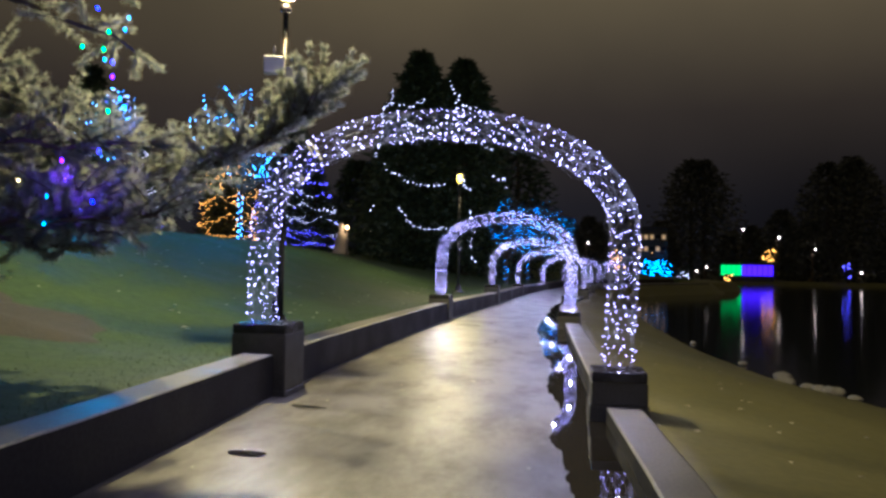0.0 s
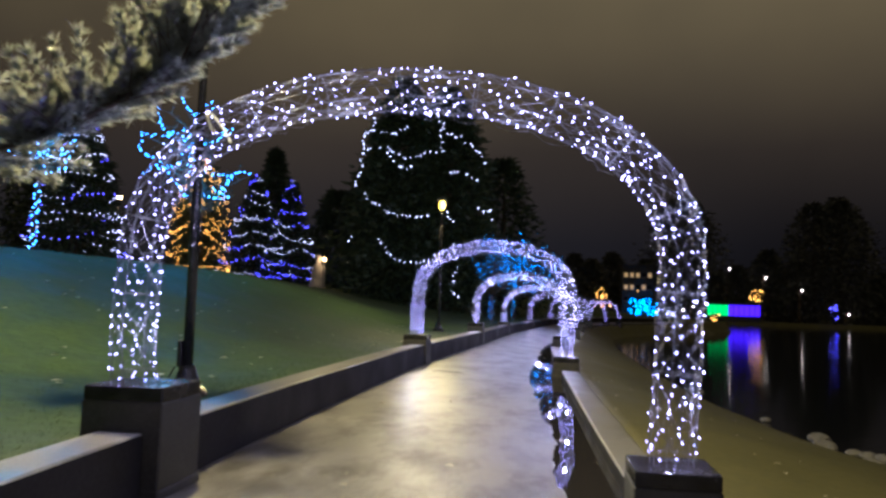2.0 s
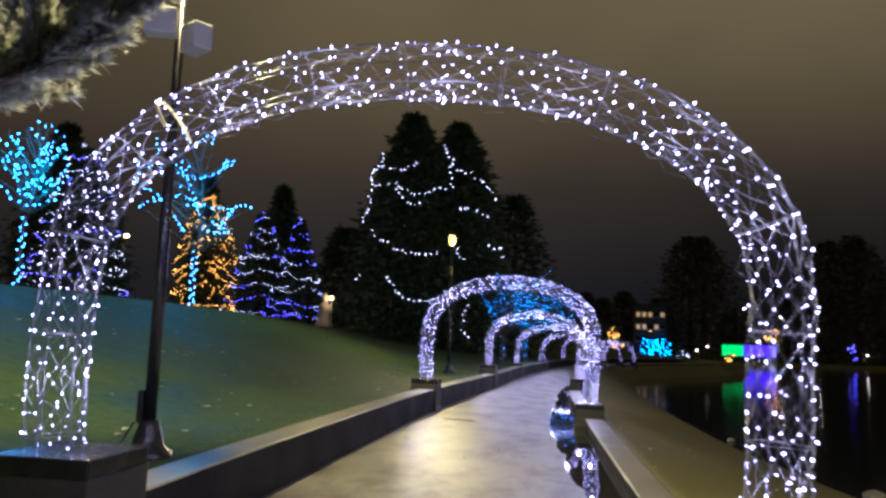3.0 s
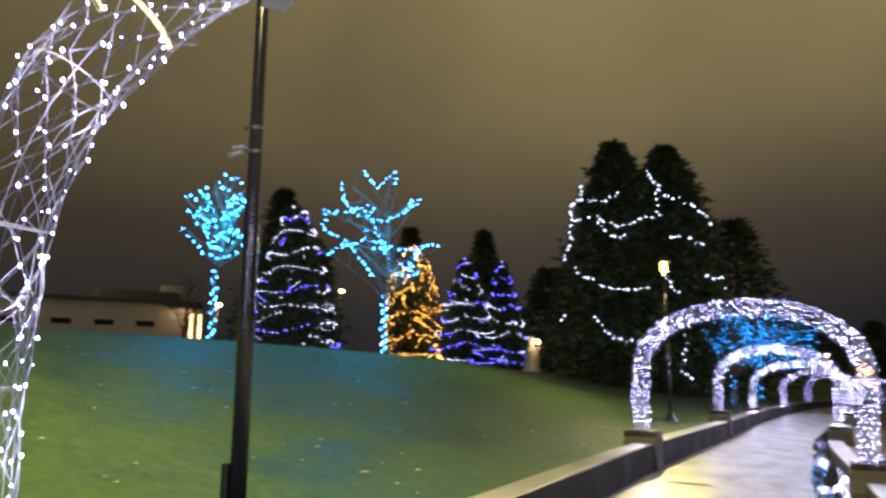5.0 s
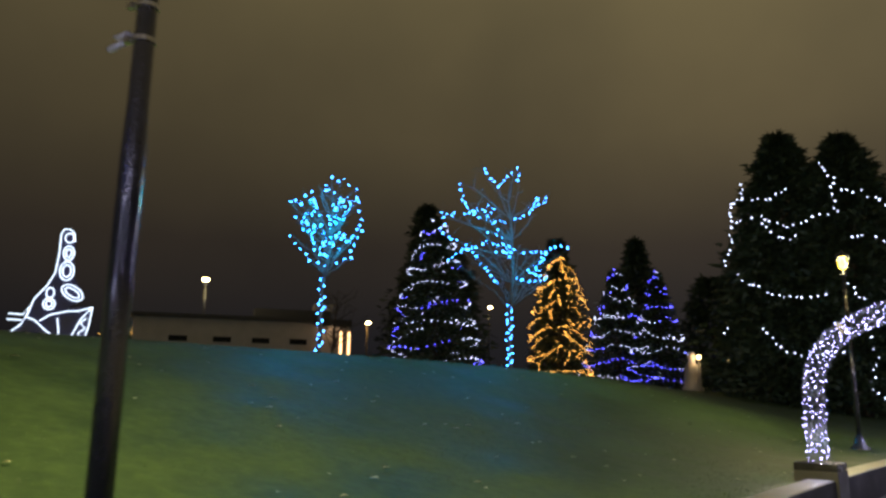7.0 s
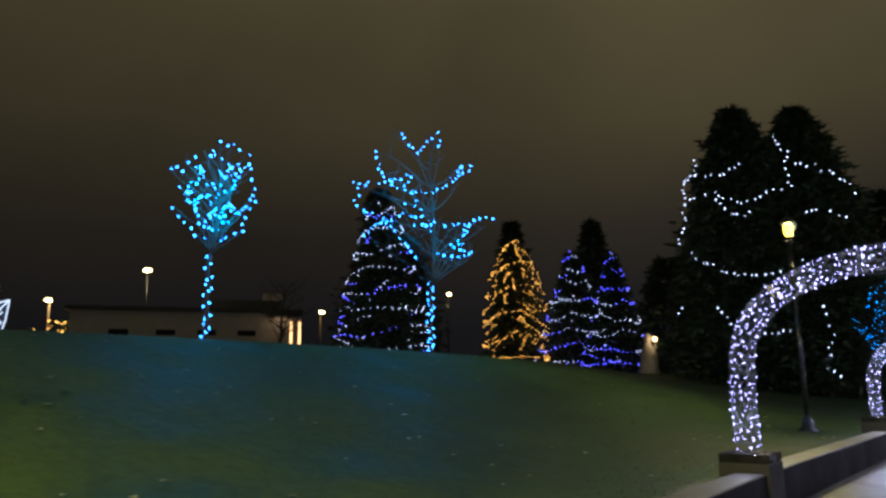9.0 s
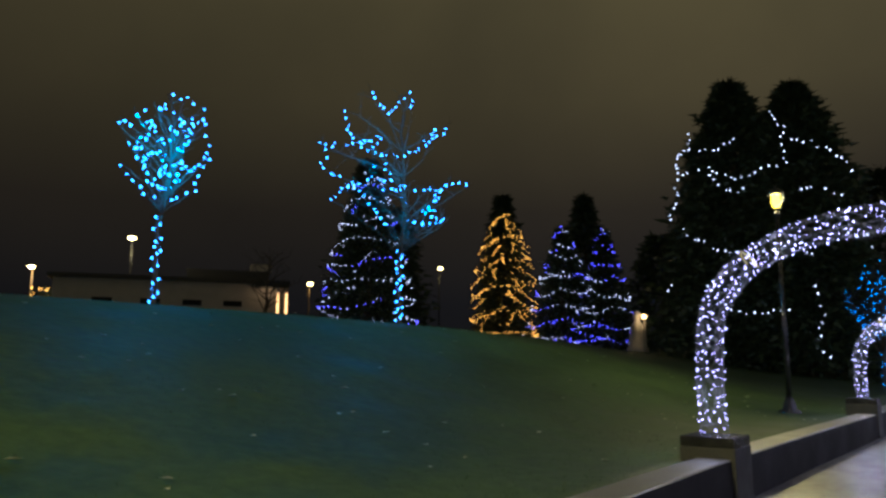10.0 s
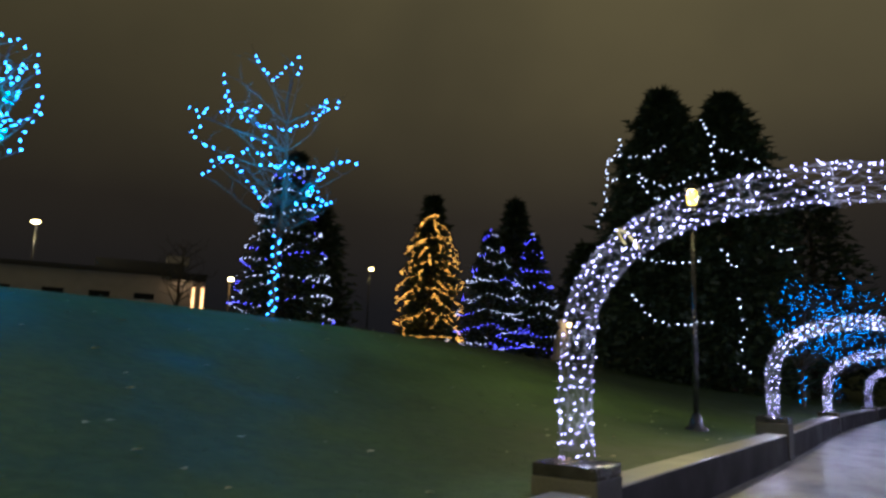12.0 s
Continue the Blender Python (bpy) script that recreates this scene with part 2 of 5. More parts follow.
class Soup:
    """Collects vertices and faces for one mesh."""

    def __init__(self):
        self.v, self.f = [], []

    def add(self, verts, faces):
        k = len(self.v)
        self.v += [tuple(p) for p in verts]
        self.f += [tuple(i + k for i in q) for q in faces]

    def tube(self, pts, r0, r1=None, n=6, cap=True):
        r1 = r0 if r1 is None else r1
        pts = [Vector(p) for p in pts]
        vs, fs = [], []
        up = Vector((0.31, 0.17, 0.93))
        for i, p in enumerate(pts):
            d = (pts[min(i + 1, len(pts) - 1)] - pts[max(i - 1, 0)]).normalized()
            if abs(d.dot(up)) > 0.95:
                up = Vector((0.9, 0.3, 0.2))
            a = d.cross(up).normalized()
            b = d.cross(a)
            r = r0 + (r1 - r0) * i / max(1, len(pts) - 1)
            for k in range(n):
                t = 2 * math.pi * k / n
                vs.append(p + a * (r * math.cos(t)) + b * (r * math.sin(t)))
        for i in range(len(pts) - 1):
            for k in range(n):
                fs.append((i * n + k, i * n + (k + 1) % n, (i + 1) * n + (k + 1) % n, (i + 1) * n + k))
        if cap:
            fs.append(tuple(range(n))[::-1])
            fs.append(tuple((len(pts) - 1) * n + k for k in range(n)))
        self.add(vs, fs)

    def box(self, x0, y0, z0, x1, y1, z1):
        self.add([(x0, y0, z0), (x1, y0, z0), (x1, y1, z0), (x0, y1, z0), (x0, y0, z1), (x1, y0, z1), (x1, y1, z1), (x0, y1, z1)],
                 [(3, 2, 1, 0), (4, 5, 6, 7), (0, 1, 5, 4), (1, 2, 6, 5), (2, 3, 7, 6), (3, 0, 4, 7)])

    def bulb(self, p, r):
        x, y, z = p
        self.add([(x + r, y, z), (x - r, y, z), (x, y + r, z), (x, y - r, z), (x, y, z + 1.3 * r), (x, y, z - 1.3 * r)],
                 [(0, 2, 4), (2, 1, 4), (1, 3, 4), (3, 0, 4), (2, 0, 5), (1, 2, 5), (3, 1, 5), (0, 3, 5)])

    def lathe(self, profile, n=16, at=(0, 0, 0)):
        vs, fs = [], []
        for r, z in profile:
            for k in range(n):
                t = 2 * math.pi * k / n
                vs.append((at[0] + r * math.cos(t), at[1] + r * math.sin(t), at[2] + z))
        for i in range(len(profile) - 1):
            for k in range(n):
                fs.append((i * n + k, i * n + (k + 1) % n, (i + 1) * n + (k + 1) % n, (i + 1) * n + k))
        fs.append(tuple(range(n))[::-1])
        fs.append(tuple((len(profile) - 1) * n + k for k in range(n)))
        self.add(vs, fs)

    def mesh(self, name, material, smooth=False):
        return mesh_of(name, self.v, self.f, material, smooth)


def soft_box(name, size, material, bevel=0.02, segments=2, taper=0.0):
    """A box with rounded edges, standing on z = 0; taper narrows its top."""
    bm = bmesh.new()
    bmesh.ops.create_cube(bm, size=1)
    for v in bm.verts:
        k = 1 - taper if v.co.z > 0 else 1
        v.co = Vector((v.co.x * size[0] * k, v.co.y * size[1] * k, (v.co.z + 0.5) * size[2]))
    bmesh.ops.bevel(bm, geom=bm.edges[:], offset=bevel, segments=segments, affect="EDGES", profile=0.5)
    me = bpy.data.meshes.new(name)
    bm.to_mesh(me)
    bm.free()
    me.materials.append(material)
    return me


def thing(name, label, category, loc=(0, 0, 0), group="", kind=""):
    ob = new(name)
    ob.empty_display_size = 0.2
    ob.location = loc
    return tagged(ob, label, category, group, kind)


def table(rows, y):
    """Smooth value along the path between rows of (y, value)."""
    if y <= rows[0][0]:
        return rows[0][1] + (y - rows[0][0]) * (rows[1][1] - rows[0][1]) / (rows[1][0] - rows[0][0])
    for i in range(len(rows) - 1):
        (a, p), (b, q) = rows[i], rows[i + 1]
        if y <= b:
            m0 = (q - rows[i - 1][1]) / (b - rows[i - 1][0]) if i else (q - p) / (b - a)
            m1 = (rows[i + 2][1] - p) / (rows[i + 2][0] - a) if i + 2 < len(rows) else (q - p) / (b - a)
            t = (y - a) / (b - a)
            h = b - a
            return (2 * t**3 - 3 * t**2 + 1) * p + (t**3 - 2 * t**2 + t) * h * m0 + (3 * t**2 - 2 * t**3) * q + (t**3 - t**2) * h * m1
    return rows[-1][1] + (y - rows[-1][0]) * (rows[-1][1] - rows[-2][1]) / (rows[-1][0] - rows[-2][0])


def step(t):
    t = min(1, max(0, t))
    return t * t * (3 - 2 * t)


# ---- the plan ----
# inner faces of the two low walls, and the lake's edge, as x along y
LEFT = [(-8, -2.9), (0, -3.1), (4.5, -3.23), (8.8, -3.46), (14, -3.56), (22, -3.48), (32, -2.95), (42.5, -2.5), (53.5, -1.5), (65, -0.1), (77, 3.2), (88, 8.5), (100, 17)]
RIGHT = [(-8, 1.2), (0, 0.82), (5.2, 0.62), (8.8, 0.40), (14, 0.17), (21.3, -0.09), (32, -0.3), (42.5, 0.5), (53.5, 1.2), (65, 2.4), (75, 5.2), (84, 9.5), (95, 17)]
SHORE = [(-60, 16), (0, 10.5), (10, 8.2), (16.8, 6.4), (18.4, 5.7), (21.6, 5.05), (27, 4.45), (44, 4.0), (60, 4.3), (72, 5.7), (84, 11.0), (95, 19), (120, 23), (156, 16)]
PATH_L, PATH_R, WALL_W = -0.08, -0.225, 0.41
TOP_L, TOP_R = 0.42, -0.03
WATER = -1.25


def hill(d, y):
    """Lawn height at d metres outside the uphill wall."""
    w = 10 + 12 * step((y - 28) / 37)
    return 0.37 + 2.15 * step((d - 0.6) / w) + 0.06 * max(0, d - w) * (1 if d < 60 else 0) + (0.06 * (60 - w) if d >= 60 else 0) + 0.05 * math.sin(0.7 * d + 0.3 * y) * step(d / 4)


def bank(d, y):
    """Ground height at d metres outside the lakeside wall."""
    s = max(0.7, table(SHORE, y) - table(RIGHT, y) - WALL_W)
    if y > 156 or d > 190:
        return -0.6 + 0.01 * min(200, max(0, y - 156))
    if d < s:
        return -0.15 + (WATER + 0.15) * (d / s) ** 1.15
    return max(WATER - 1.2, WATER - 0.45 * (d - s))


def left_at(x, y):
    return hill(table(LEFT, y) - WALL_W - x, y)


# ---- ground: one sheet ----
ys = [-80, -40, -20, -12, -8] + [-6 + 1.0 * i for i in range(0, 46)] + [40 + 2.0 * i for i in range(1, 30)] + [104, 112, 120, 130, 140, 150, 155.9, 156.1, 165, 190, 260, 500, 1200, 3000]
dl = [0, 0.3, 0.7, 1.2, 1.8, 2.5, 3.2, 4, 5, 6, 7, 8, 9, 10, 11, 12, 13.5, 15, 17, 19, 21, 23, 26, 30, 36, 44, 59.9, 60.1, 90, 200, 600, 2500]
dr = [0, 0.3, 0.7, 1.1, 1.5, 2, 2.5, 3, 3.5, 4, 4.5, 5, 5.5, 6, 7, 8, 9, 10, 12, 14, 17, 20, 30, 60, 120, 189, 191, 400, 2500]
G = Soup()
grid = []
for y in ys:
    yy = min(y, 100.0)
    L, R = table(LEFT, yy) - WALL_W, table(RIGHT, min(y, 95.0)) + WALL_W
    if y > 100:
        L, R = 17 - WALL_W, 22.0
    row = [(L - d, y, hill(d, y) if y < 156 else max(hill(d, 156), 0) + 0) for d in dl[::-1]]
    row += [(L + 0.15, y, -0.5), (R - 0.15, y, -0.5)] if y < 96 else [(L + 0.15, y, 0.2), (R - 0.15, y, 0.0)]
    row += [(R + d, y, bank(d, y)) for d in dr]
    grid.append(row)
W = len(grid[0])
for row in grid:
    G.v += row
for i in range(len(grid) - 1):
    for k in range(W - 1):
        G.f.append((i * W + k, i * W + k + 1, (i + 1) * W + k + 1, (i + 1) * W + k))
gm = G.mesh("ground", M_GRASS, True)
gm.materials.append(M_BANK)
for i, f in enumerate(gm.polygons):
    if i % (W - 1) >= len(dl):
        f.material_index = 1
tagged(link("ground", gm), "wet mown lawn rising uphill and falling to the lake", "lawn", kind="structure")

# ---- lake ----
S = Soup()
S.add([(3, -70, WATER), (260, -70, WATER), (260, 158, WATER), (3, 158, WATER)], [(0, 1, 2, 3)])
tagged(link("water", S.mesh("water", M_WATER)), "dark calm lake water reflecting coloured lights", "lake", kind="structure")

# ---- path: falls towards the lakeside wall, slightly uneven ----
S = Soup()
py = [-8 + 0.5 * i for i in range(0, 19)] + [1.3 + 0.11 * i for i in range(0, 250)] + [28.9 + 0.5 * i for i in range(0, 134)]
NX = 64
for y in py:
    a, b = table(LEFT, y) - 0.05, table(RIGHT, y) + 0.05
    for i in range(NX):
        t = i / (NX - 1)
        x = a + (b - a) * t
        und = 0.006 * noise.noise(Vector((x * 1.1, y * 0.6, 0))) + 0.0026 * noise.noise(Vector((x * 4, y * 2.2, 4))) * step((t - 0.55) / 0.3)
        und += 0.0007 * noise.noise(Vector((x * 11, y * 5, 9))) + 0.0022 * noise.noise(Vector((x * 15, y * 9, 2))) * step((t - 0.72) / 0.12)
        und -= 0.017 * math.exp(-(((y - 21.5) / 4.5) ** 2)) * step((t - 0.5) / 0.4)
        S.v.append((x, y, PATH_L + (PATH_R - PATH_L) * t**1.3 + und))
for j in range(len(py) - 1):
    for i in range(NX - 1):
        S.f.append((j * NX + i, j * NX + i + 1, (j + 1) * NX + i + 1, (j + 1) * NX + i))
tagged(link("path", S.mesh("path", M_PATH, True)), "wet brown concrete footpath glistening after rain", "path", kind="structure")


# puddle along the lakeside wall: a level sheet that the sloping path meets
def strip(y0, y1, w, z, name):
    s = Soup()
    n = int((y1 - y0) / 0.3)
    for i in range(n + 1):
        y = y0 + (y1 - y0) * i / n
        x = table(RIGHT, y) + 0.03
        s.v += [(x - w, y, z), (x, y, z)]
    for i in range(n):
        s.f.append((2 * i, 2 * i + 1, 2 * i + 3, 2 * i + 2))
    return s.mesh(name, M_PUDDLE)


tagged(link("puddle", strip(2.0, 40.0, 1.5, -0.197, "puddle")), "still rain puddle along the foot of the wall", "puddle", kind="structure")


def small_puddle(x, y, a, b, seed):
    """A shallow puddle with an uneven edge, lying on the path."""
    rng = random.Random(seed)
    t = (x - table(LEFT, y)) / (table(RIGHT, y) - table(LEFT, y))
    z = PATH_L + (PATH_R - PATH_L) * t**1.3 + 0.012
    s = Soup()
    n = 28
    for i in range(n):
        th = 2 * math.pi * i / n
        k = 1 + 0.35 * noise.noise(Vector((math.cos(th) * 1.6, math.sin(th) * 1.6, seed))) + rng.uniform(-0.06, 0.06)
        dx = a * k * math.cos(th)
        s.v.append((x + dx, y + b * k * math.sin(th), z - 0.038 * dx))
    s.f.append(tuple(range(n)))
    tagged(link("puddle", s.mesh("puddle", M_PUDDLE)), "small shallow rain puddle on the path", "puddle", kind="structure")


for k, (x, y, a, b) in enumerate(((-2.62, 5.9, 0.17, 0.07), (-2.85, 7.95, 0.2, 0.05), (-2.7, 20.2, 0.35, 0.06))):
    small_puddle(x, y, a, b, 3 * k + 1)


# ---- low walls, split at the pedestals ----
ARCHES = [  # left foot x, y, z; right foot x, y, z; top z
    (-3.665, 8.62, 0.77, 0.57, 8.82, 0.35, 3.19),
    (-3.75, 21.98, 0.65, 0.04, 21.4, 0.27, 2.94),
    (-3.24, 32.0, 0.74, 0.03, 31.6, 0.36, 2.60),
    (-2.81, 42.5, 0.54, 0.82, 42.0, 0.42, 2.42),
    (-1.80, 53.5, 0.50, 1.50, 53.0, 0.50, 2.24),
    (-0.45, 65.0, 0.46, 2.60, 64.0, 0.42, 2.19),
    (2.85, 77.5, 0.30, 4.55, 73.0, 0.12, 2.0),
    (3.60, 80.5, 0.25, 6.0, 76.0, 0.10, 2.0),
]


def wall_piece(side, y0, y1):
    rows = LEFT if side < 0 else RIGHT
    top = TOP_L if side < 0 else TOP_R
    n = max(2, int((y1 - y0) / 0.5))
    prof = [(0.0, -0.5), (0.012, top - 0.015), (0.03, top), (WALL_W - 0.03, top), (WALL_W, top - 0.02), (WALL_W, -0.5)]
    s = Soup()
    for i in range(n + 1):
        y = y0 + (y1 - y0) * i / n
        x = table(rows, y)
        for u, z in prof:
            s.v.append((x + side * u, y, z + 0.004 * noise.noise(Vector((u * 5, y * 1.3, z)))))
    m = len(prof)
    for i in range(n):
        for k in range(m - 1):
            q = (i * m + k, i * m + k + 1, (i + 1) * m + k + 1, (i + 1) * m + k)
            s.f.append(q if side < 0 else q[::-1])
    s.f.append(tuple(range(m)) if side > 0 else tuple(range(m))[::-1])
    s.f.append(tuple(n * m + k for k in range(m))[:: -1 if side > 0 else 1])
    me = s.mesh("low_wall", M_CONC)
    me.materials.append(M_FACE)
    # upright faces take the colour darkened for shade; the top stays pale
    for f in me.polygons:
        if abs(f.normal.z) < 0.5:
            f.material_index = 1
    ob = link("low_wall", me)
    return tagged(ob, "low cast concrete wall with a wet pale top" + (" holding back the lawn" if side < 0 else " on the lakeside"), "wall", "walls along the path", "structure")


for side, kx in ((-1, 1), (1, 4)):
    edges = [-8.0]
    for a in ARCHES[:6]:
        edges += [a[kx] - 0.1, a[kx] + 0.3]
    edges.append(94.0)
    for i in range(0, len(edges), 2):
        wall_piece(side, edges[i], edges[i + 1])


# ---- pedestals and light arches ----
def pedestal(x, y, z, w, turn=0.0):
    ob = thing("pedestal", "square concrete pedestal with a dark polished stone cap", "pedestal", (x, y, -0.45), "pedestals along the walls")
    ob.rotation_euler = (0, 0, turn)
    h = z + 0.45
    link("body", soft_box("body", (w, w, h - 0.115), M_CONC_D, 0.015), ob)
    link("plinth", soft_box("plinth", (w + 0.09, w + 0.09, 0.44), M_CONC_D, 0.02, taper=0.09), ob)
    link("capstone", soft_box("capstone", (w - 0.015, w - 0.015, 0.115), M_CAP, 0.012), ob, "wet dark granite capstone", (0, 0, h - 0.115))
    return ob


TUBE = 0.172


def arch(lx, ly, lz, rx, ry, rz, top, near):
    """A round wire cage bent into an arch, wrapped in a net of cords with white bulbs."""
    rng = random.Random(int(100 * ly))
    tube_r = TUBE if ly < 15 else 0.15 if near else 0.125
    a, b = Vector((lx, ly, lz)), Vector((rx, ry, rz))
    mid = (a + b) / 2
    across = Vector((b.x - a.x, b.y - a.y, 0))
    half = across.length / 2
    across.normalize()
    depth = Vector((-across.y, across.x, 0))
    spring = top - 0.62 * half * 1.04
    centre = []
    for k in range(9):
        t = k / 9
        centre.append((-half * (1 + 0.012 * math.sin(t * 3.1)), lz + (spring - lz) * t))
    for k in range(33):
        t = math.pi - math.pi * k / 32
        c, s = math.cos(t), math.sin(t)
        centre.append((half * math.copysign(abs(c) ** 0.93, c) * (1.0 if c < 0 else 1.035), spring + (top - spring) * abs(s) ** 0.9))
    for k in range(1, 10):
        t = k / 9
        centre.append((half * (1.035 - 0.035 * t), spring + (rz - spring) * t))
    pts = [mid + across * u + Vector((0, 0, z - mid.z)) for u, z in centre]
    pts = [p + Vector((0, 0, 0.05)) if i in (0, len(pts) - 1) else p for i, p in enumerate(pts)]
    # even spacing along the arch
    seg = [0.0]
    for i in range(1, len(pts)):
        seg.append(seg[-1] + (pts[i] - pts[i - 1]).length)

    def at(s):
        s = min(max(s, 0), seg[-1] - 1e-4)
        i = max(k for k in range(len(seg)) if seg[k] <= s)
        i = min(i, len(pts) - 2)
        t = (s - seg[i]) / (seg[i + 1] - seg[i])
        p = pts[i].lerp(pts[i + 1], t)
        j0, j1 = max(i - 1, 0), min(i + 2, len(pts) - 1)
        d = (pts[j1] - pts[j0]).normalized()
        return p, d.cross(depth).normalized()

    def skin(s, ang, r=tube_r):
        p, nrm = at(s)
        return p + nrm * (r * math.cos(ang)) + depth * (r * math.sin(ang))

    length = seg[-1]
    ob = thing("light_arch", "arch of white wire mesh wrapped in cool white fairy lights", "light arch", (mid.x, mid.y, 0), "light arches over the path")
    inv = Vector((mid.x, mid.y, 0))

    def put(name, s, material, label=""):
        s.v = [(x - inv.x, y - inv.y, z) for x, y, z in s.v]
        return link(name, s.mesh(name, material), ob, label)

    sides = 4 if near else 3
    thin = 0.0019 if near else 0.0034
    for k in range(6):  # lengthwise rods, standing on the caps
        s = Soup()
        ang = 2 * math.pi * (k + 0.5) / 6
        path = [skin(length * i / 60, ang, tube_r * 0.97) for i in range(61)]
        path = [Vector((path[0].x, path[0].y, lz))] + path + [Vector((path[-1].x, path[-1].y, rz))]
        s.tube(path, 0.0025 if near else 0.003, n=sides)
        put("rod", s, M_WIRE)
    for i in range(int(length / 0.62) + 1):  # hoops
        s = Soup()
        w = min(0.06 + i * 0.62, length - 0.02)
        ring = [skin(w, 2 * math.pi * k / 14, tube_r * 0.97) for k in range(15)]
        s.tube(ring, 0.0027 if near else 0.003, n=sides, cap=False)
        put("hoop", s, M_WIRE)
    s = Soup()
    band = [skin(length * 0.277, -1.9 + 3.8 * k / 12, tube_r * 1.03) for k in range(13)]
    s.tube(band, 0.011, n=5)
    put("band", s, M_BAND, "pale yellow plastic band")
    cords, lights = Soup(), Soup()
    strands, gap = (9, 0.097) if near else (7, 0.125)
    rows = int(length / gap)
    slack = 0.16 if near else 0.1
    knots = {}  # the net's knots, staggered from row to row
    for i in range(rows + 1):
        sag = 0.35 * math.sin(i * 0.13 + ly)
        for m in range(i % 2, 2 * strands, 2):
            ang = math.pi * m / strands + sag + rng.uniform(-slack, slack)
            knots[i, m] = skin(length * i / rows + rng.uniform(-0.25, 0.25) * gap, ang, tube_r * rng.uniform(0.97, 1.07))
    for direction in (1, -1):
        for k in range(strands):
            cords.tube([knots[i, (2 * k + direction * i) % (2 * strands)] for i in range(rows + 1)], thin, n=3, cap=False)
    size = 0.0078 if not near else 0.0056 if ly > 15 else 0.0048
    for p in knots.values():
        if rng.random() < 0.82:
            q = p + Vector((rng.uniform(-1, 1), rng.uniform(-1, 1), rng.uniform(-1, 1))) * 0.016
            lights.bulb(q, size * rng.choice((0.55, 0.75, 0.9, 1.0, 1.15, 1.4)))
    for k in range(3 if near else 0):  # lead cords that wander along the cage
        path, ang = [], rng.uniform(0, 6.28)
        for i in range(rows):
            ang += rng.uniform(-0.4, 0.4)
            path.append(skin(length * i / (rows - 1), ang, tube_r * rng.uniform(0.95, 1.06)))
        cords.tube(path, thin, n=3, cap=False)
    for w in (0.5, 0.72, 0.28):  # bunches of bulbs where two nets meet
        for k in range(9):
            lights.bulb(skin(length * w + rng.uniform(-0.06, 0.06), rng.uniform(0, 6.28), tube_r * rng.uniform(0.98, 1.12)), size * rng.uniform(0.8, 1.3))
    for k in range(10 if near else 0):  # loose loops of cord
        s0 = rng.uniform(0.15, 0.8) * length
        path = [skin(s0 + 0.35 * j / 5, math.pi + rng.uniform(-0.5, 0.5), tube_r * (1.1 + 0.25 * math.sin(math.pi * j / 5))) for j in range(6)]
        cords.tube(path, thin, n=3, cap=False)
    lamps = 11
    for k in range(lamps if ly < 60 else 0):
        string_lamp(ob, at(length * (k + 0.5) / lamps)[0] - inv, (0.82, 0.75, 1.0), 9.0 if 0 < ly < 15 else 11.0 if ly > 0 and near else 16.0 if near else 14.0)
    put("cord_net", cords, M_WIRE)["kind"] = "stuff"
    put("bulb_net", lights, G_WHITE if near else G_WHITEFAR, "small cool white bulbs")["kind"] = "stuff"
    return ob


for i, a in enumerate(ARCHES):
    turn = math.atan2(a[4] - a[1], a[3] - a[0])
    w = 0.62 if i < 6 else 0.55
    pedestal(a[0] + (0.01 if i == 0 else 0), a[1] + (0.16 if i == 0 else 0), a[2], 0.68 if i == 0 else w, turn * 0.3)
    pedestal(a[3], a[4], a[5], w, turn * 0.3)
    arch(*a, i < 2)
# the arch behind, whose light falls on the near wall and path
pedestal(-3.32, -4.0, 0.8, 0.62)
pedestal(1.3, -3.8, 0.38, 0.62)
arch(-3.32, -4.0, 0.8, 1.3, -3.8, 0.38, 3.2, True)


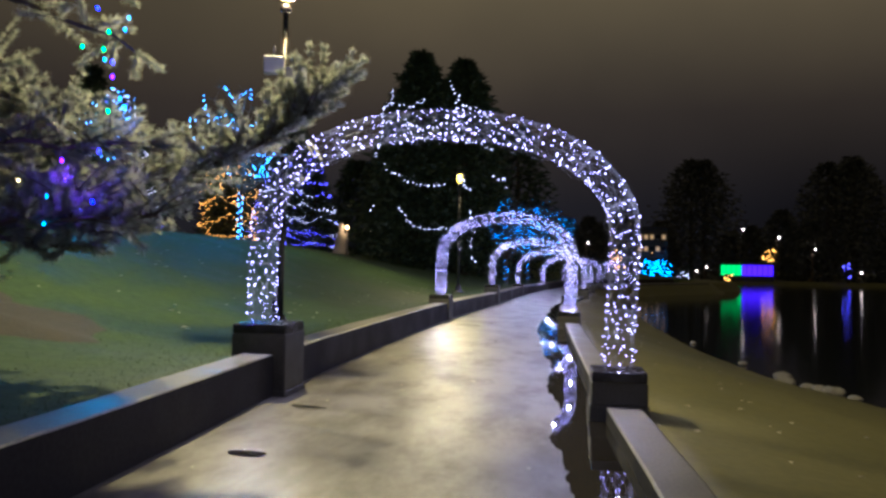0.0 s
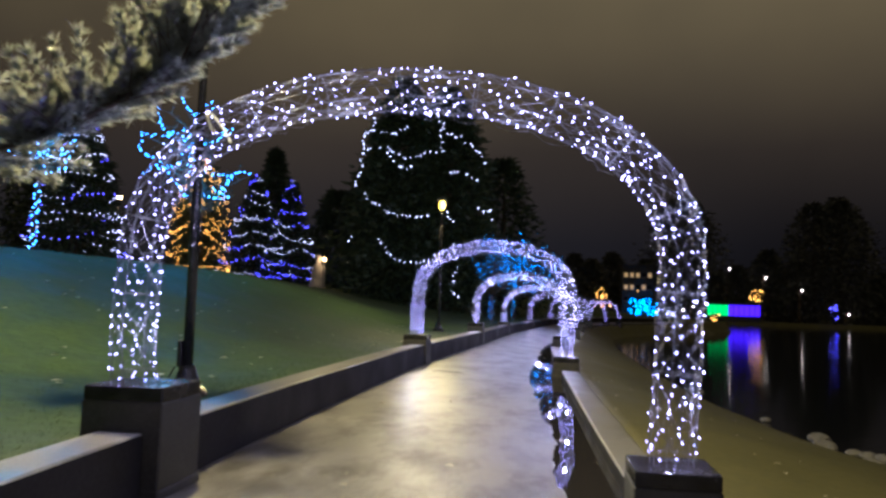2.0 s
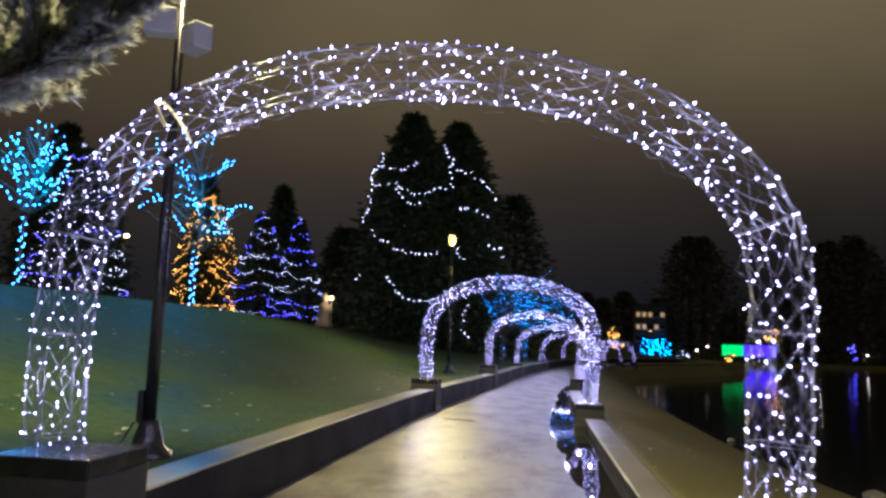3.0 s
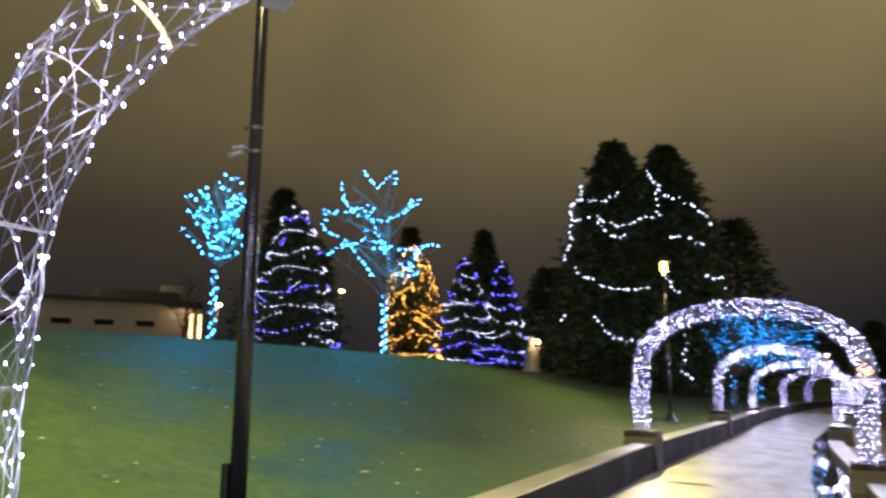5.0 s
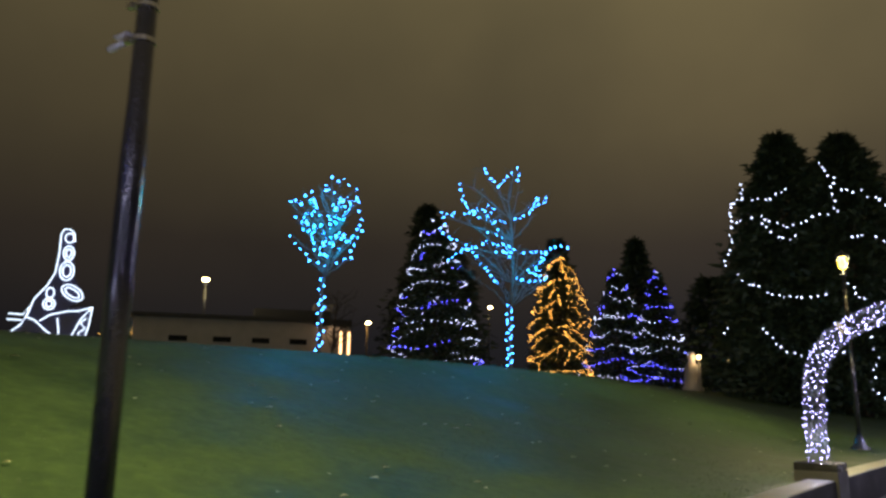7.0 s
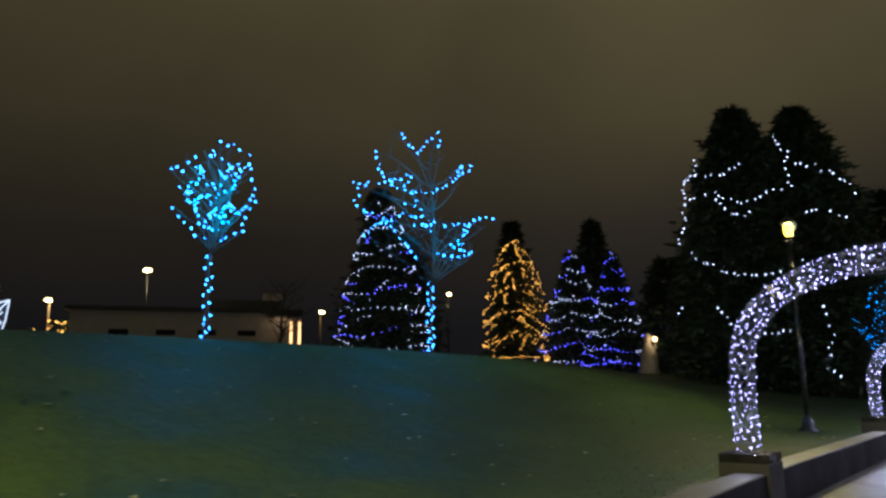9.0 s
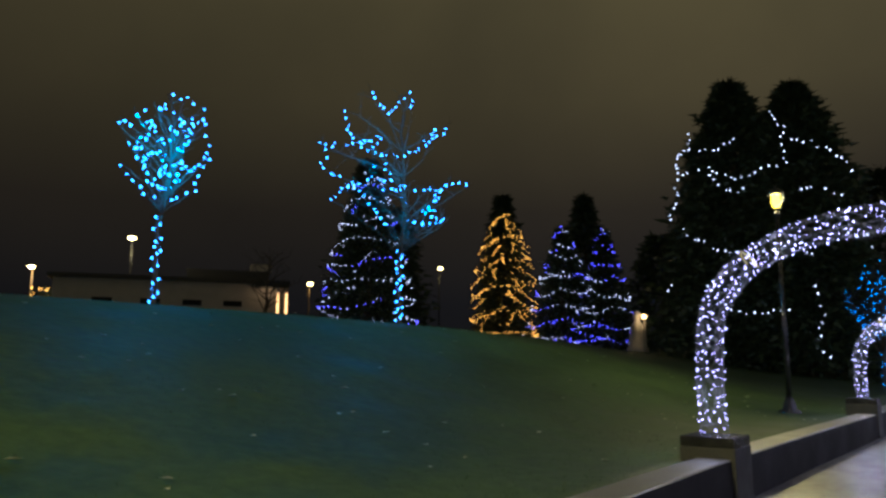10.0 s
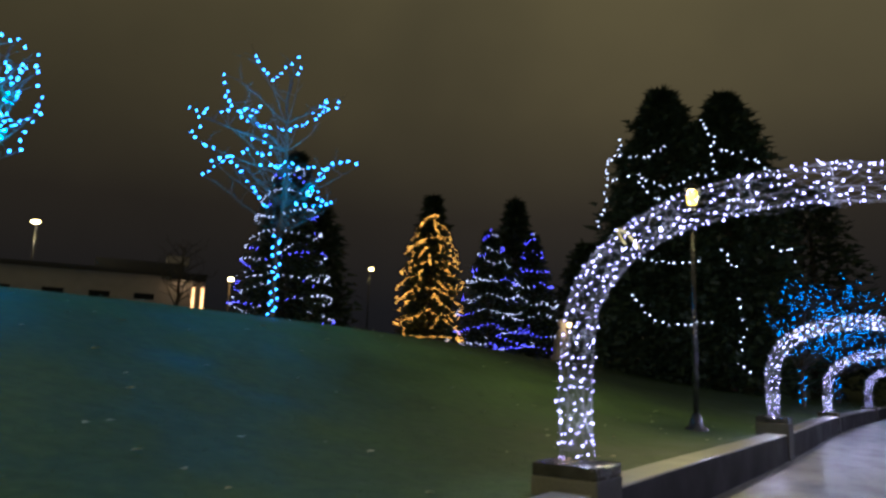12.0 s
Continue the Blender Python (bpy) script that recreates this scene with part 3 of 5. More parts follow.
# ---- lamp posts ----
def lamp_post(x, y, z, head, watts, boxes=False):
    ob = thing("lamp_post", "black cast metal lamp post with amber lantern" + (" and grey boxes" if boxes else ""), "lamp post", (x, y, z), "lamp posts on the lawn")
    h = head - z
    s = Soup()
    s.lathe([(0.24, -0.15), (0.24, 0.02), (0.22, 0.06), (0.15, 0.10), (0.13, 0.2), (0.10, 0.28), (0.085, 0.34)], 20)
    link("base", s.mesh("base", M_BLACK, True), ob)
    s = Soup()
    prof = [(0.06, 0.33), (0.056, h * 0.42), (0.049, h * 0.46), (0.044, h - 0.32)]
    s.lathe(prof, 18)
    link("pole", s.mesh("pole", M_BLACK, True), ob)
    s = Soup()
    s.lathe([(0.055, h - 0.36), (0.09, h - 0.33), (0.09, h - 0.28), (0.045, h - 0.25), (0.04, h - 0.20), (0.05, h - 0.165)], 16)
    link("collar", s.mesh("collar", M_BLACK, True), ob)
    s = Soup()
    s.lathe([(0.07, -0.155), (0.095, -0.09), (0.11, 0.0), (0.10, 0.10), (0.07, 0.16)], 14, (0, 0, h))
    globe = link("globe", s.mesh("globe", G_LANTERN, True), ob, "glowing amber glass globe")
    globe.visible_shadow = False
    lamp = bpy.data.lights.new("lantern_lamp", "POINT")
    lamp.energy, lamp.color, lamp.shadow_soft_size = watts, SODIUM, 0.09
    link("lantern_lamp", lamp, ob, "", (0, 0, h - 0.02))
    s = Soup()
    s.lathe([(0.20, 0.165), (0.19, 0.19), (0.10, 0.27), (0.03, 0.31), (0.02, 0.38)], 16, (0, 0, h))
    link("roof", s.mesh("roof", M_BLACK, True), ob)
    for k in range(4):
        t = math.pi / 4 + k * math.pi / 2
        s = Soup()
        s.tube([(0.045 * math.cos(t), 0.045 * math.sin(t), h - 0.19), (0.13 * math.cos(t), 0.13 * math.sin(t), h - 0.13), (0.185 * math.cos(t), 0.185 * math.sin(t), h + 0.17)], 0.008, n=5)
        link("bar", s.mesh("bar", M_BLACK), ob)
    return ob


def clamp(ob, z, r):
    s = Soup()
    s.lathe([(r, z - 0.011), (r + 0.006, z - 0.011), (r + 0.006, z + 0.011), (r, z + 0.011)], 16)
    s.box(-r - 0.022, -r - 0.018, z - 0.016, -r + 0.014, -r + 0.012, z + 0.016)
    link("clamp", s.mesh("clamp", M_STEEL), ob, "bright steel band clamp")


post = lamp_post(-4.41, 10.98, left_at(-4.41, 10.98), 5.78, LANTERN, True)
pz = left_at(-4.41, 10.98)
clamp(post, 3.36 - pz, 0.05)
clamp(post, 3.18 - pz, 0.05)
s = Soup()
s.tube([(0, 0, 3.2 - pz), (-0.09, -0.05, 3.2 - pz)], 0.022, n=8)
s.tube([(-0.07, -0.04, 3.19 - pz), (-0.19, -0.07, 3.16 - pz)], 0.016, n=8)
s.tube([(-0.07, -0.04, 3.23 - pz), (-0.16, -0.06, 3.22 - pz)], 0.012, n=8)
link("socket", s.mesh("socket", M_BOX, True), post, "small grey outlet fitting")
link("outlet_box", soft_box("outlet_box", (0.06, 0.07, 0.3), M_BLACK, 0.012), post, "black outlet box strapped to the pole", (-0.083, -0.02, 0.31))
s = Soup()
s.tube([(-0.12, -0.06, 0.32), (-0.16, -0.12, 0.2), (-0.2, -0.22, 0.05), (-0.1, -0.4, 0.02), (0.2, -0.5, 0.02), (0.34, -0.62, 0.03)], 0.009, n=6)
link("cable", s.mesh("cable", M_BLACK, True), post, "black supply cable")
for dx, dy, z, rz in ((-0.10, -0.18, 4.42, 0.3), (0.22, -0.08, 4.28, -0.6)):
    b = link("box", soft_box("box", (0.30, 0.2, 0.26), M_BOX, 0.02), post, "pale grey equipment box", (dx, dy, z - pz))
    b.rotation_euler = (0, 0, rz)
s = Soup()
s.tube([(-0.1, -0.18, 4.67 - pz), (-0.1, -0.18, 4.85 - pz)], 0.012, n=6)
link("aerial", s.mesh("aerial", M_BOX), post)
lamp_post(-4.66, 31.55, left_at(-4.66, 31.55), 5.27, 0.4 * LANTERN)


# ---- trees ----
def limb_path(p0, p1, rng, bend=0.15, n=7, sag=0.0):
    p0, p1 = Vector(p0), Vector(p1)
    d = (p1 - p0).length
    off = Vector((rng.uniform(-1, 1), rng.uniform(-1, 1), rng.uniform(-0.3, 1))) * bend * d
    return [p0.lerp(p1, i / (n - 1)) + off * math.sin(math.pi * i / (n - 1)) + Vector((0, 0, -sag * d * (i / (n - 1)) ** 2))
            + Vector((rng.uniform(-1, 1), rng.uniform(-1, 1), rng.uniform(-1, 1))) * 0.02 * d for i in range(n)]


def bare_tree(x, y, z, fork, crown_c, crown_r, seed, limbs, gap, bulb_r, label, trunk_r=0.09, material=None, tiers=()):
    """A leafless tree with blue bulbs wound up its trunk and along its limbs."""
    rng = random.Random(seed)
    ob = thing("lit_tree", label, "tree", (x, y, z), "trees wound with blue lights")
    trunk, twigs, lights = Soup(), Soup(), Soup()
    tp = limb_path((0, 0, -0.15), (0.03, 0.02, fork), rng, 0.04, 9)
    trunk.tube(tp, trunk_r, trunk_r * 0.7, 9)
    s, turnv = 0.05, 0.0
    while s < fork:
        t = s / fork * 8
        i = min(7, int(t))
        p = tp[i].lerp(tp[i + 1], t - i)
        lights.bulb(p + Vector((math.cos(turnv), math.sin(turnv), 0)) * (trunk_r + 0.02), bulb_r)
        s += gap * 0.42
        turnv += 1.9
    cc, cr = Vector(crown_c), Vector(crown_r)
    leader = limb_path(tp[-1], cc + Vector((0, 0, cr.z)), rng, 0.06, 8)
    trunk.tube(leader, trunk_r * 0.7, 0.012, 7)
    for k, run in enumerate(tiers):  # strings hung from limb to limb
        dep = 0.35 * cr.x * math.sin(2.3 * k + 0.5)
        run = [Vector((0.8 * u - 0.6 * dep, 0.6 * u + 0.8 * dep, zz)) for u, zz in run]
        for i in range(len(run)):
            root = leader[max(0, min(5, int(7 * (run[i].z - fork - 0.8) / (2.2 * cr.z))))]
            lp = limb_path(root, run[i], rng, 0.09, 8)
            twigs.tube(lp, trunk_r * 0.2, 0.006, 5)
            for j in range(3):
                q = rng.randint(3, 7)
                twigs.tube(limb_path(lp[q], lp[q] + Vector((rng.uniform(-1, 1), rng.uniform(-1, 1), rng.uniform(0.1, 1))) * 0.3 * cr.x, rng, 0.12, 5), 0.008, 0.003, 4)
            if i:
                m = max(2, round((run[i] - run[i - 1]).length / gap))
                for j in range(m):
                    t = j / m
                    lights.bulb(run[i - 1].lerp(run[i], t) + Vector((rng.gauss(0, 0.02), rng.gauss(0, 0.05), rng.gauss(0, 0.02) - 0.05 * math.sin(math.pi * t))), bulb_r * rng.uniform(0.7, 1.25))
    for k in range(limbs):
        th = 2 * math.pi * (k * 0.381966) + rng.uniform(-0.3, 0.3)
        ph = -0.55 + 1.45 * (k + 0.5) / limbs
        out = Vector((math.cos(th) * math.cos(ph), math.sin(th) * math.cos(ph), math.sin(ph))) * rng.uniform(0.82, 1.05)
        end = cc + Vector((out.x * cr.x, out.y * cr.y, out.z * cr.z))
        root = leader[min(6, int(7 * max(0, ph + 0.3) / 1.6))]
        lp = limb_path(root, end, rng, 0.14, 8)
        twigs.tube(lp, trunk_r * 0.24, 0.006, 5)
        length = (end - root).length
        m = max(2, int(length * 0.55 / gap))
        for j in range(m):
            t = (0.45 + 0.55 * j / (m - 1)) * 7
            i = min(6, int(t))
            lights.bulb(lp[i].lerp(lp[i + 1], t - i) + Vector((rng.uniform(-1, 1), rng.uniform(-1, 1), rng.uniform(-1, 1))) * 0.03, bulb_r * rng.uniform(0.75, 1.2))
        for j in range(5):
            i = rng.randint(2, 7)
            q = lp[i] + Vector((rng.uniform(-1, 1), rng.uniform(-1, 1), rng.uniform(0.1, 1))) * 0.26 * cr.x
            tw = limb_path(lp[i], q, rng, 0.12, 5)
            twigs.tube(tw, 0.011, 0.004, 4)
            if j < 2:
                for t in (0.5, 1.0):
                    lights.bulb(tw[int(4 * t)], bulb_r * rng.uniform(0.7, 1.0))
    for k in range(6 if not material else 0):
        th = k * 2.1
        string_lamp(ob, cc + Vector((0.6 * cr.x * math.cos(th), 0.6 * cr.y * math.sin(th), cr.z * (-0.6 + 0.2 * k))), (0.0, 0.5, 1.0), 40.0)
    link("trunk", trunk.mesh("trunk", M_BARK, True), ob)
    link("branchwork", twigs.mesh("branchwork", M_TWIG, True), ob, "bare thin branches")["kind"] = "stuff"
    link("bulb_string", lights.mesh("bulb_string", material or G_BLUE), ob, "ice blue bulbs")["kind"] = "stuff"
    return ob


def profile(f, taper):
    """Crown width at the height f: a dome for small tapers, else a cone."""
    return 1 - f**3.2 if taper < 0.58 else (1 - f) ** taper


def conifer(x, y, z, h, r, seed, label, needles=5000, skirt=0.06, material=None, size=0.28, taper=1.0, group="", name="conifer"):
    """Trunk and a ragged crown of needle sprays on drooping whorls."""
    rng = random.Random(seed)
    ob = thing(name, label, "conifer", (x, y, z), group)
    trunk, crown = Soup(), Soup()
    trunk.tube([(0, 0, -0.2), (0.02 * h * 0.3, 0, h * 0.5), (0, 0, h * 0.98)], 0.028 * h, 0.02, 8)
    whorls = int(14 + h * 2.6)
    per = max(6, needles // (whorls * 9))
    for k in range(whorls):
        f = (k + rng.uniform(-0.3, 0.3)) / whorls
        f = min(0.97, max(0, f))
        zz = h * (skirt + (0.97 - skirt) * f)
        rad = r * profile(f, taper) * rng.uniform(0.84, 1.1) + 0.04 * r
        for j in range(9):
            th = 2 * math.pi * (j + rng.random()) / 9 + k
            ln = rad * rng.uniform(0.72, 1.1)
            lift = 0.25 * f - 0.12
            for q in range(per):
                t = rng.random() ** 0.55
                p = Vector((math.cos(th) * ln * t, math.sin(th) * ln * t, zz + ln * t * lift - 0.16 * ln * t * t))
                p += Vector((rng.gauss(0, 0.6), rng.gauss(0, 0.6), rng.gauss(-0.05, 0.7))) * 0.16 * r * (1.15 - f)
                sdir = Vector((math.cos(th) + rng.uniform(-0.8, 0.8), math.sin(th) + rng.uniform(-0.8, 0.8), rng.uniform(-0.7, 0.45))).normalized()
                sw = sdir.cross(Vector((rng.uniform(-1, 1), rng.uniform(-1, 1), rng.uniform(-1, 1)))).normalized()
                L = size * rng.uniform(0.7, 1.5)
                crown.add([p - sw * L * 0.22, p + sw * L * 0.22, p + sdir * L], [(0, 1, 2)])
    link("trunk", trunk.mesh("trunk", M_BARK, True), ob)
    link("crown", crown.mesh("crown", material or M_NEEDLE), ob)
    return ob


def on_cone(h, r, f, th, skirt=0.06, taper=1.0, out=1.03):
    rad = (r * profile(f, taper) + 0.05 * r) * out
    return Vector((math.cos(th) * rad, math.sin(th) * rad, h * (skirt + (0.99 - skirt) * f)))


def garland(ob, points, material_list, r, rng, jitter, label, chance=0.95):
    """Bulbs strung along the given points, in runs of one colour."""
    soups = [Soup() for _ in material_list]
    which = 0
    for i, p in enumerate(points):
        if i % 6 == 0:
            which = rng.randrange(len(material_list))
        if rng.random() < chance:
            soups[which].bulb(p + Vector((rng.uniform(-1, 1), rng.uniform(-1, 1), rng.uniform(-1, 1))) * jitter, r * rng.uniform(0.7, 1.25))
    for s, m in zip(soups, material_list):
        if s.v:
            link("bulb_string", s.mesh("bulb_string", m), ob, label)["kind"] = "stuff"


def spiral(h, r, turns, n, droop, waves, taper=1.0, f0=0.0, f1=0.95, phase=0.0):
    out = []
    for i in range(n):
        t = i / (n - 1)
        th = phase + 2 * math.pi * turns * t
        f = f0 + (f1 - f0) * t
        f = min(0.98, max(0.0, f + droop * (abs(math.sin(th * waves)) - 0.5)))
        out.append(on_cone(h, r, f, th, taper=taper, out=1.08))
    return out


def drapes(h, r, rows, taper, rng, gap=0.24, span=(0.9, 1.9), sag=0.06):
    """Swags of a string hung from bough to bough in uneven rows."""
    out = []
    for k in range(rows):
        f = 0.02 + 0.9 * k / rows
        th = rng.uniform(0, 6.28)
        stop = th + 6.28
        while th < stop:
            w = rng.uniform(*span)
            fa, fb = f + rng.uniform(-0.03, 0.05), f + rng.uniform(-0.03, 0.05)
            rad = r * (1 - f) ** taper + 0.1
            n = max(3, int(rad * w / gap))
            for i in range(n):
                t = i / n
                out.append(on_cone(h, r, min(0.97, max(0, fa + (fb - fa) * t - sag * (1 - 0.6 * f) * math.sin(math.pi * t))), th + w * t, taper=taper, out=1.07))
            th += w * rng.uniform(1.0, 1.12)
    return out


rng = random.Random(5)
def bough_lines(h, r, tiers, around, taper, rng, gap, drop, inner):
    """Strings laid along drooping boughs: each runs outwards and down from near the trunk."""
    out = []
    for k in range(tiers):
        for m in range(around):
            f = 0.03 + 0.9 * (k + 0.5 * (m % 2) + rng.uniform(-0.12, 0.12)) / tiers
            th = 2 * math.pi * (m + 0.37 * k + rng.uniform(-0.35, 0.35)) / around
            sway = rng.uniform(-0.6, 0.6)
            tip = on_cone(h, r, max(0.0, f), th, taper=taper, out=1.1)
            rad = math.hypot(tip.x, tip.y)
            d = drop * (0.5 + 0.5 * rad / r) * rng.uniform(0.7, 1.2)
            n = max(3, round(math.hypot(rad * (1 - inner), d) / gap))
            for q in range(n + 1):
                u = q / n
                s = inner + (1 - inner) * u
                a = sway * (1 - u)
                out.append(Vector(((tip.x * math.cos(a) - tip.y * math.sin(a)) * s, (tip.x * math.sin(a) + tip.y * math.cos(a)) * s, tip.z + d * (1 - u ** 1.6))))
    return out


# two bare trees on the crest
bare_tree(-14.98, 22.19, left_at(-14.98, 22.19), 1.85, (0.1, 0, 3.35), (0.85, 0.85, 1.12), 3, 12, 0.19, 0.02, "slim bare tree wound with ice blue lights on the crest", 0.06, None, (
    ((-0.93, 3.0), (-0.5, 2.5), (0.0, 2.25), (0.56, 2.35), (0.89, 3.15), (0.85, 3.9)), ((0.85, 3.9), (0.76, 4.3), (0.44, 4.5), (0.1, 4.55), (-0.15, 4.2)),
    ((-0.89, 3.8), (-0.5, 3.95), (-0.15, 4.2)), ((-0.85, 3.55), (-0.5, 3.4), (-0.1, 3.3), (0.3, 3.5)), ((-0.2, 2.75), (0.3, 2.95), (0.6, 2.85)), ((0.3, 4.05), (0.55, 3.8), (0.5, 3.4))))
bare_tree(-12.84, 27.64, left_at(-12.84, 27.64), 1.8, (0.0, 0, 3.9), (1.4, 1.4, 2.0), 8, 4, 0.165, 0.02, "taller spreading bare tree wound with ice blue lights", 0.065, None, (
    ((-1.43, 5.55), (-1.4, 5.07), (-1.0, 4.65), (-0.42, 4.97)), ((-2.02, 4.49), (-1.96, 4.0), (-1.4, 3.7)), ((-2.02, 4.49), (-1.38, 4.44), (-1.0, 4.6)),
    ((-0.96, 4.6), (-0.2, 4.44), (0.23, 4.49), (0.75, 4.8), (1.3, 5.34)), ((-0.75, 5.92), (-0.32, 5.4), (0.23, 5.92)), ((0.23, 5.92), (0.3, 5.4)),
    ((-1.8, 3.2), (-1.27, 3.7), (-0.96, 3.32), (-0.64, 2.9), (-0.2, 2.5)), ((-0.42, 3.3), (0.23, 3.38), (0.75, 3.32), (1.33, 3.48), (1.8, 3.53)),
    ((0.23, 2.63), (0.75, 2.53), (1.28, 2.69)), ((0.53, 2.95), (1.28, 2.69)), ((-1.4, 3.3), (-0.7, 3.6), (0.0, 3.5))))
# bare trees further along the path
bare_tree(-4.4, 53.4, left_at(-4.4, 53.4), 1.6, (0.9, 0, 4.0), (2.3, 2.3, 2.1), 12, 44, 0.3, 0.0125, "broad bare tree wound with ice blue lights beside the path", 0.12, G_BLUEFAR)
bare_tree(-3.4, 62.0, left_at(-3.4, 62.0), 1.4, (1.3, 0, 3.5), (2.7, 2.5, 2.1), 15, 44, 0.3, 0.014, "broad bare tree wound with ice blue lights beside the path", 0.12, G_BLUEFAR)

# conifers hung with strings
t = conifer(-31.1, 64.5, left_at(-31.1, 64.5), 10.9, 2.1, 21, "dense conifer covered in amber lights", 6000, taper=0.45, size=0.4, group="lit conifers on the hill")
garland(t, bough_lines(10.9, 2.35, 8, 8, 0.45, rng, 0.27, 1.0, 0.35) + spiral(10.9, 2.3, 5, 130, 0.03, 1.5, 0.45, 0.0, 0.97) + spiral(10.9, 2.3, 1, 70, 0, 1, 0.45, 0.0, 0.02), [G_GOLD], 0.03, rng, 0.04, "amber bulbs")
t = conifer(-27.0, 66.8, left_at(-27.0, 66.8), 9.9, 2.9, 22, "broad conifer hung with white and indigo lights", 5000, taper=0.85, size=0.4, group="lit conifers on the hill")
garland(t, drapes(9.9, 2.95, 7, 0.85, rng, 0.3) + spiral(9.9, 2.9, 1.4, 18, 0.02, 1, 0.85, 0.82, 0.98), [G_TREEWHITE, G_INDIGO], 0.029, rng, 0.05, "white and indigo bulbs")
t = conifer(-24.0, 67.9, left_at(-24.0, 67.9), 9.8, 2.5, 23, "slim conifer hung with white and indigo lights", 4000, taper=0.9, size=0.4, group="lit conifers on the hill")
garland(t, drapes(9.8, 2.55, 7, 0.9, rng, 0.3) + spiral(9.8, 2.5, 1.4, 18, 0.02, 1, 0.9, 0.82, 0.98), [G_TREEWHITE, G_INDIGO], 0.029, rng, 0.05, "white and indigo bulbs")
t = conifer(-33.5, 50.6, left_at(-33.5, 50.6), 11.4, 2.9, 24, "tall conifer hung with white and indigo lights", 6500, taper=0.6, size=0.36, group="lit conifers on the hill")
garland(t, spiral(11.4, 3.0, 7.5, 290, 0.05, 1.25, 0.6, 0.0, 0.97) + bough_lines(11.4, 3.0, 4, 4, 0.6, rng, 0.4, 0.9, 0.4), [G_TREEWHITE, G_TREEWHITE, G_INDIGO], 0.029, rng, 0.05, "white and indigo bulbs", 0.85)

# pair of tall dark conifers with white swags
big = conifer(-12.46, 61.4, left_at(-12.46, 61.4), 18.9, 4.3, 31, "tall dark conifer with drooping white light strings", 20000, taper=0.5, size=0.5)
big2 = conifer(-8.9, 62.1, left_at(-8.9, 62.1), 18.9, 4.3, 32, "tall dark conifer with drooping white light strings", 20000, taper=0.5, size=0.5)


def hung(ob, runs, gap):
    """White strings hung over the front of the pair, as runs of (across, height)."""
    out = []
    for k, run in enumerate(runs):
        for i in range(1, len(run)):
            (u0, z0), (u1, z1) = run[i - 1], run[i]
            m = max(2, round(math.hypot(u1 - u0, z1 - z0) / gap))
            for j in range(m):
                u, z = u0 + (u1 - u0) * j / m, z0 + (z1 - z0) * j / m - 0.1 * math.sin(math.pi * j / m)
                front = 4.0 + 0.25 * math.sin(u * 2 + k)
                sc = 1 - front / 49.0
                out.append(Vector((-10.3 + 0.983 * u * sc + 0.1835 * front, 61.8 + 0.1835 * u * sc - 0.983 * front, 1.47 + (z - 1.47) * sc)) - ob.location)
    garland(ob, out, [G_TREEWHITE], 0.035, rng, 0.11, "white bulbs")


hung(big, (((-4.73, 16.51), (-4.92, 15.87), (-5.65, 15.0), (-5.59, 13.87), (-5.72, 12.39), (-6.3, 10.43)), ((-5.56, 15.09), (-4.67, 15.56), (-3.73, 15.27), (-2.71, 15.44), (-1.59, 16.24)),
           ((-5.33, 13.85), (-4.62, 14.3), (-3.77, 14.17), (-2.78, 13.43), (-1.79, 13.26), (-0.14, 13.83), (0.82, 13.91)), ((-3.77, 14.17), (-3.29, 13.11), (-2.48, 12.5), (-1.66, 12.43), (-1.03, 11.94)),
           ((-5.44, 10.07), (-4.1, 9.18), (-2.95, 8.59), (-1.5, 8.4), (0.2, 8.6)), ((-4.09, 6.55), (-3.08, 5.16), (-1.44, 4.66), (0.81, 4.96)), ((-6.4, 6.3), (-6.0, 7.0))), 0.4)
hung(big2, (((0.82, 13.91), (0.72, 15.26), (0.85, 16.33), (0.47, 16.91), (-0.21, 17.91)), ((1.2, 15.48), (2.43, 15.08), (3.46, 14.44), (4.17, 13.6), (4.49, 12.71)), ((1.59, 12.17), (2.29, 12.29), (3.03, 11.97), (4.2, 11.45)),
            ((1.22, 9.26), (1.63, 8.21), (2.25, 8.35)), ((3.93, 9.19), (5.08, 9.05), (5.03, 8.14)), ((1.94, 6.21), (2.35, 4.55), (1.84, 2.56), (2.88, 1.78))), 0.43)

# dark unlit conifers behind the lit ones
for k, (x, y, h, r) in enumerate(((-45, 63.9, 17, 3.4), (-33.5, 68.5, 13.5, 2.3), (-27, 71, 13.5, 2.3), (-17, 69, 11, 4.5), (-39, 60, 11, 3.6), (-5, 72, 15, 5), (-21.5, 74, 10, 4.5), (-50, 69, 13, 5))):
    conifer(x, y, left_at(x, y), h, r, 40 + k, "tall dark unlit conifer on the hill", 3500, size=0.6, taper=0.6, group="unlit conifers on the hill")


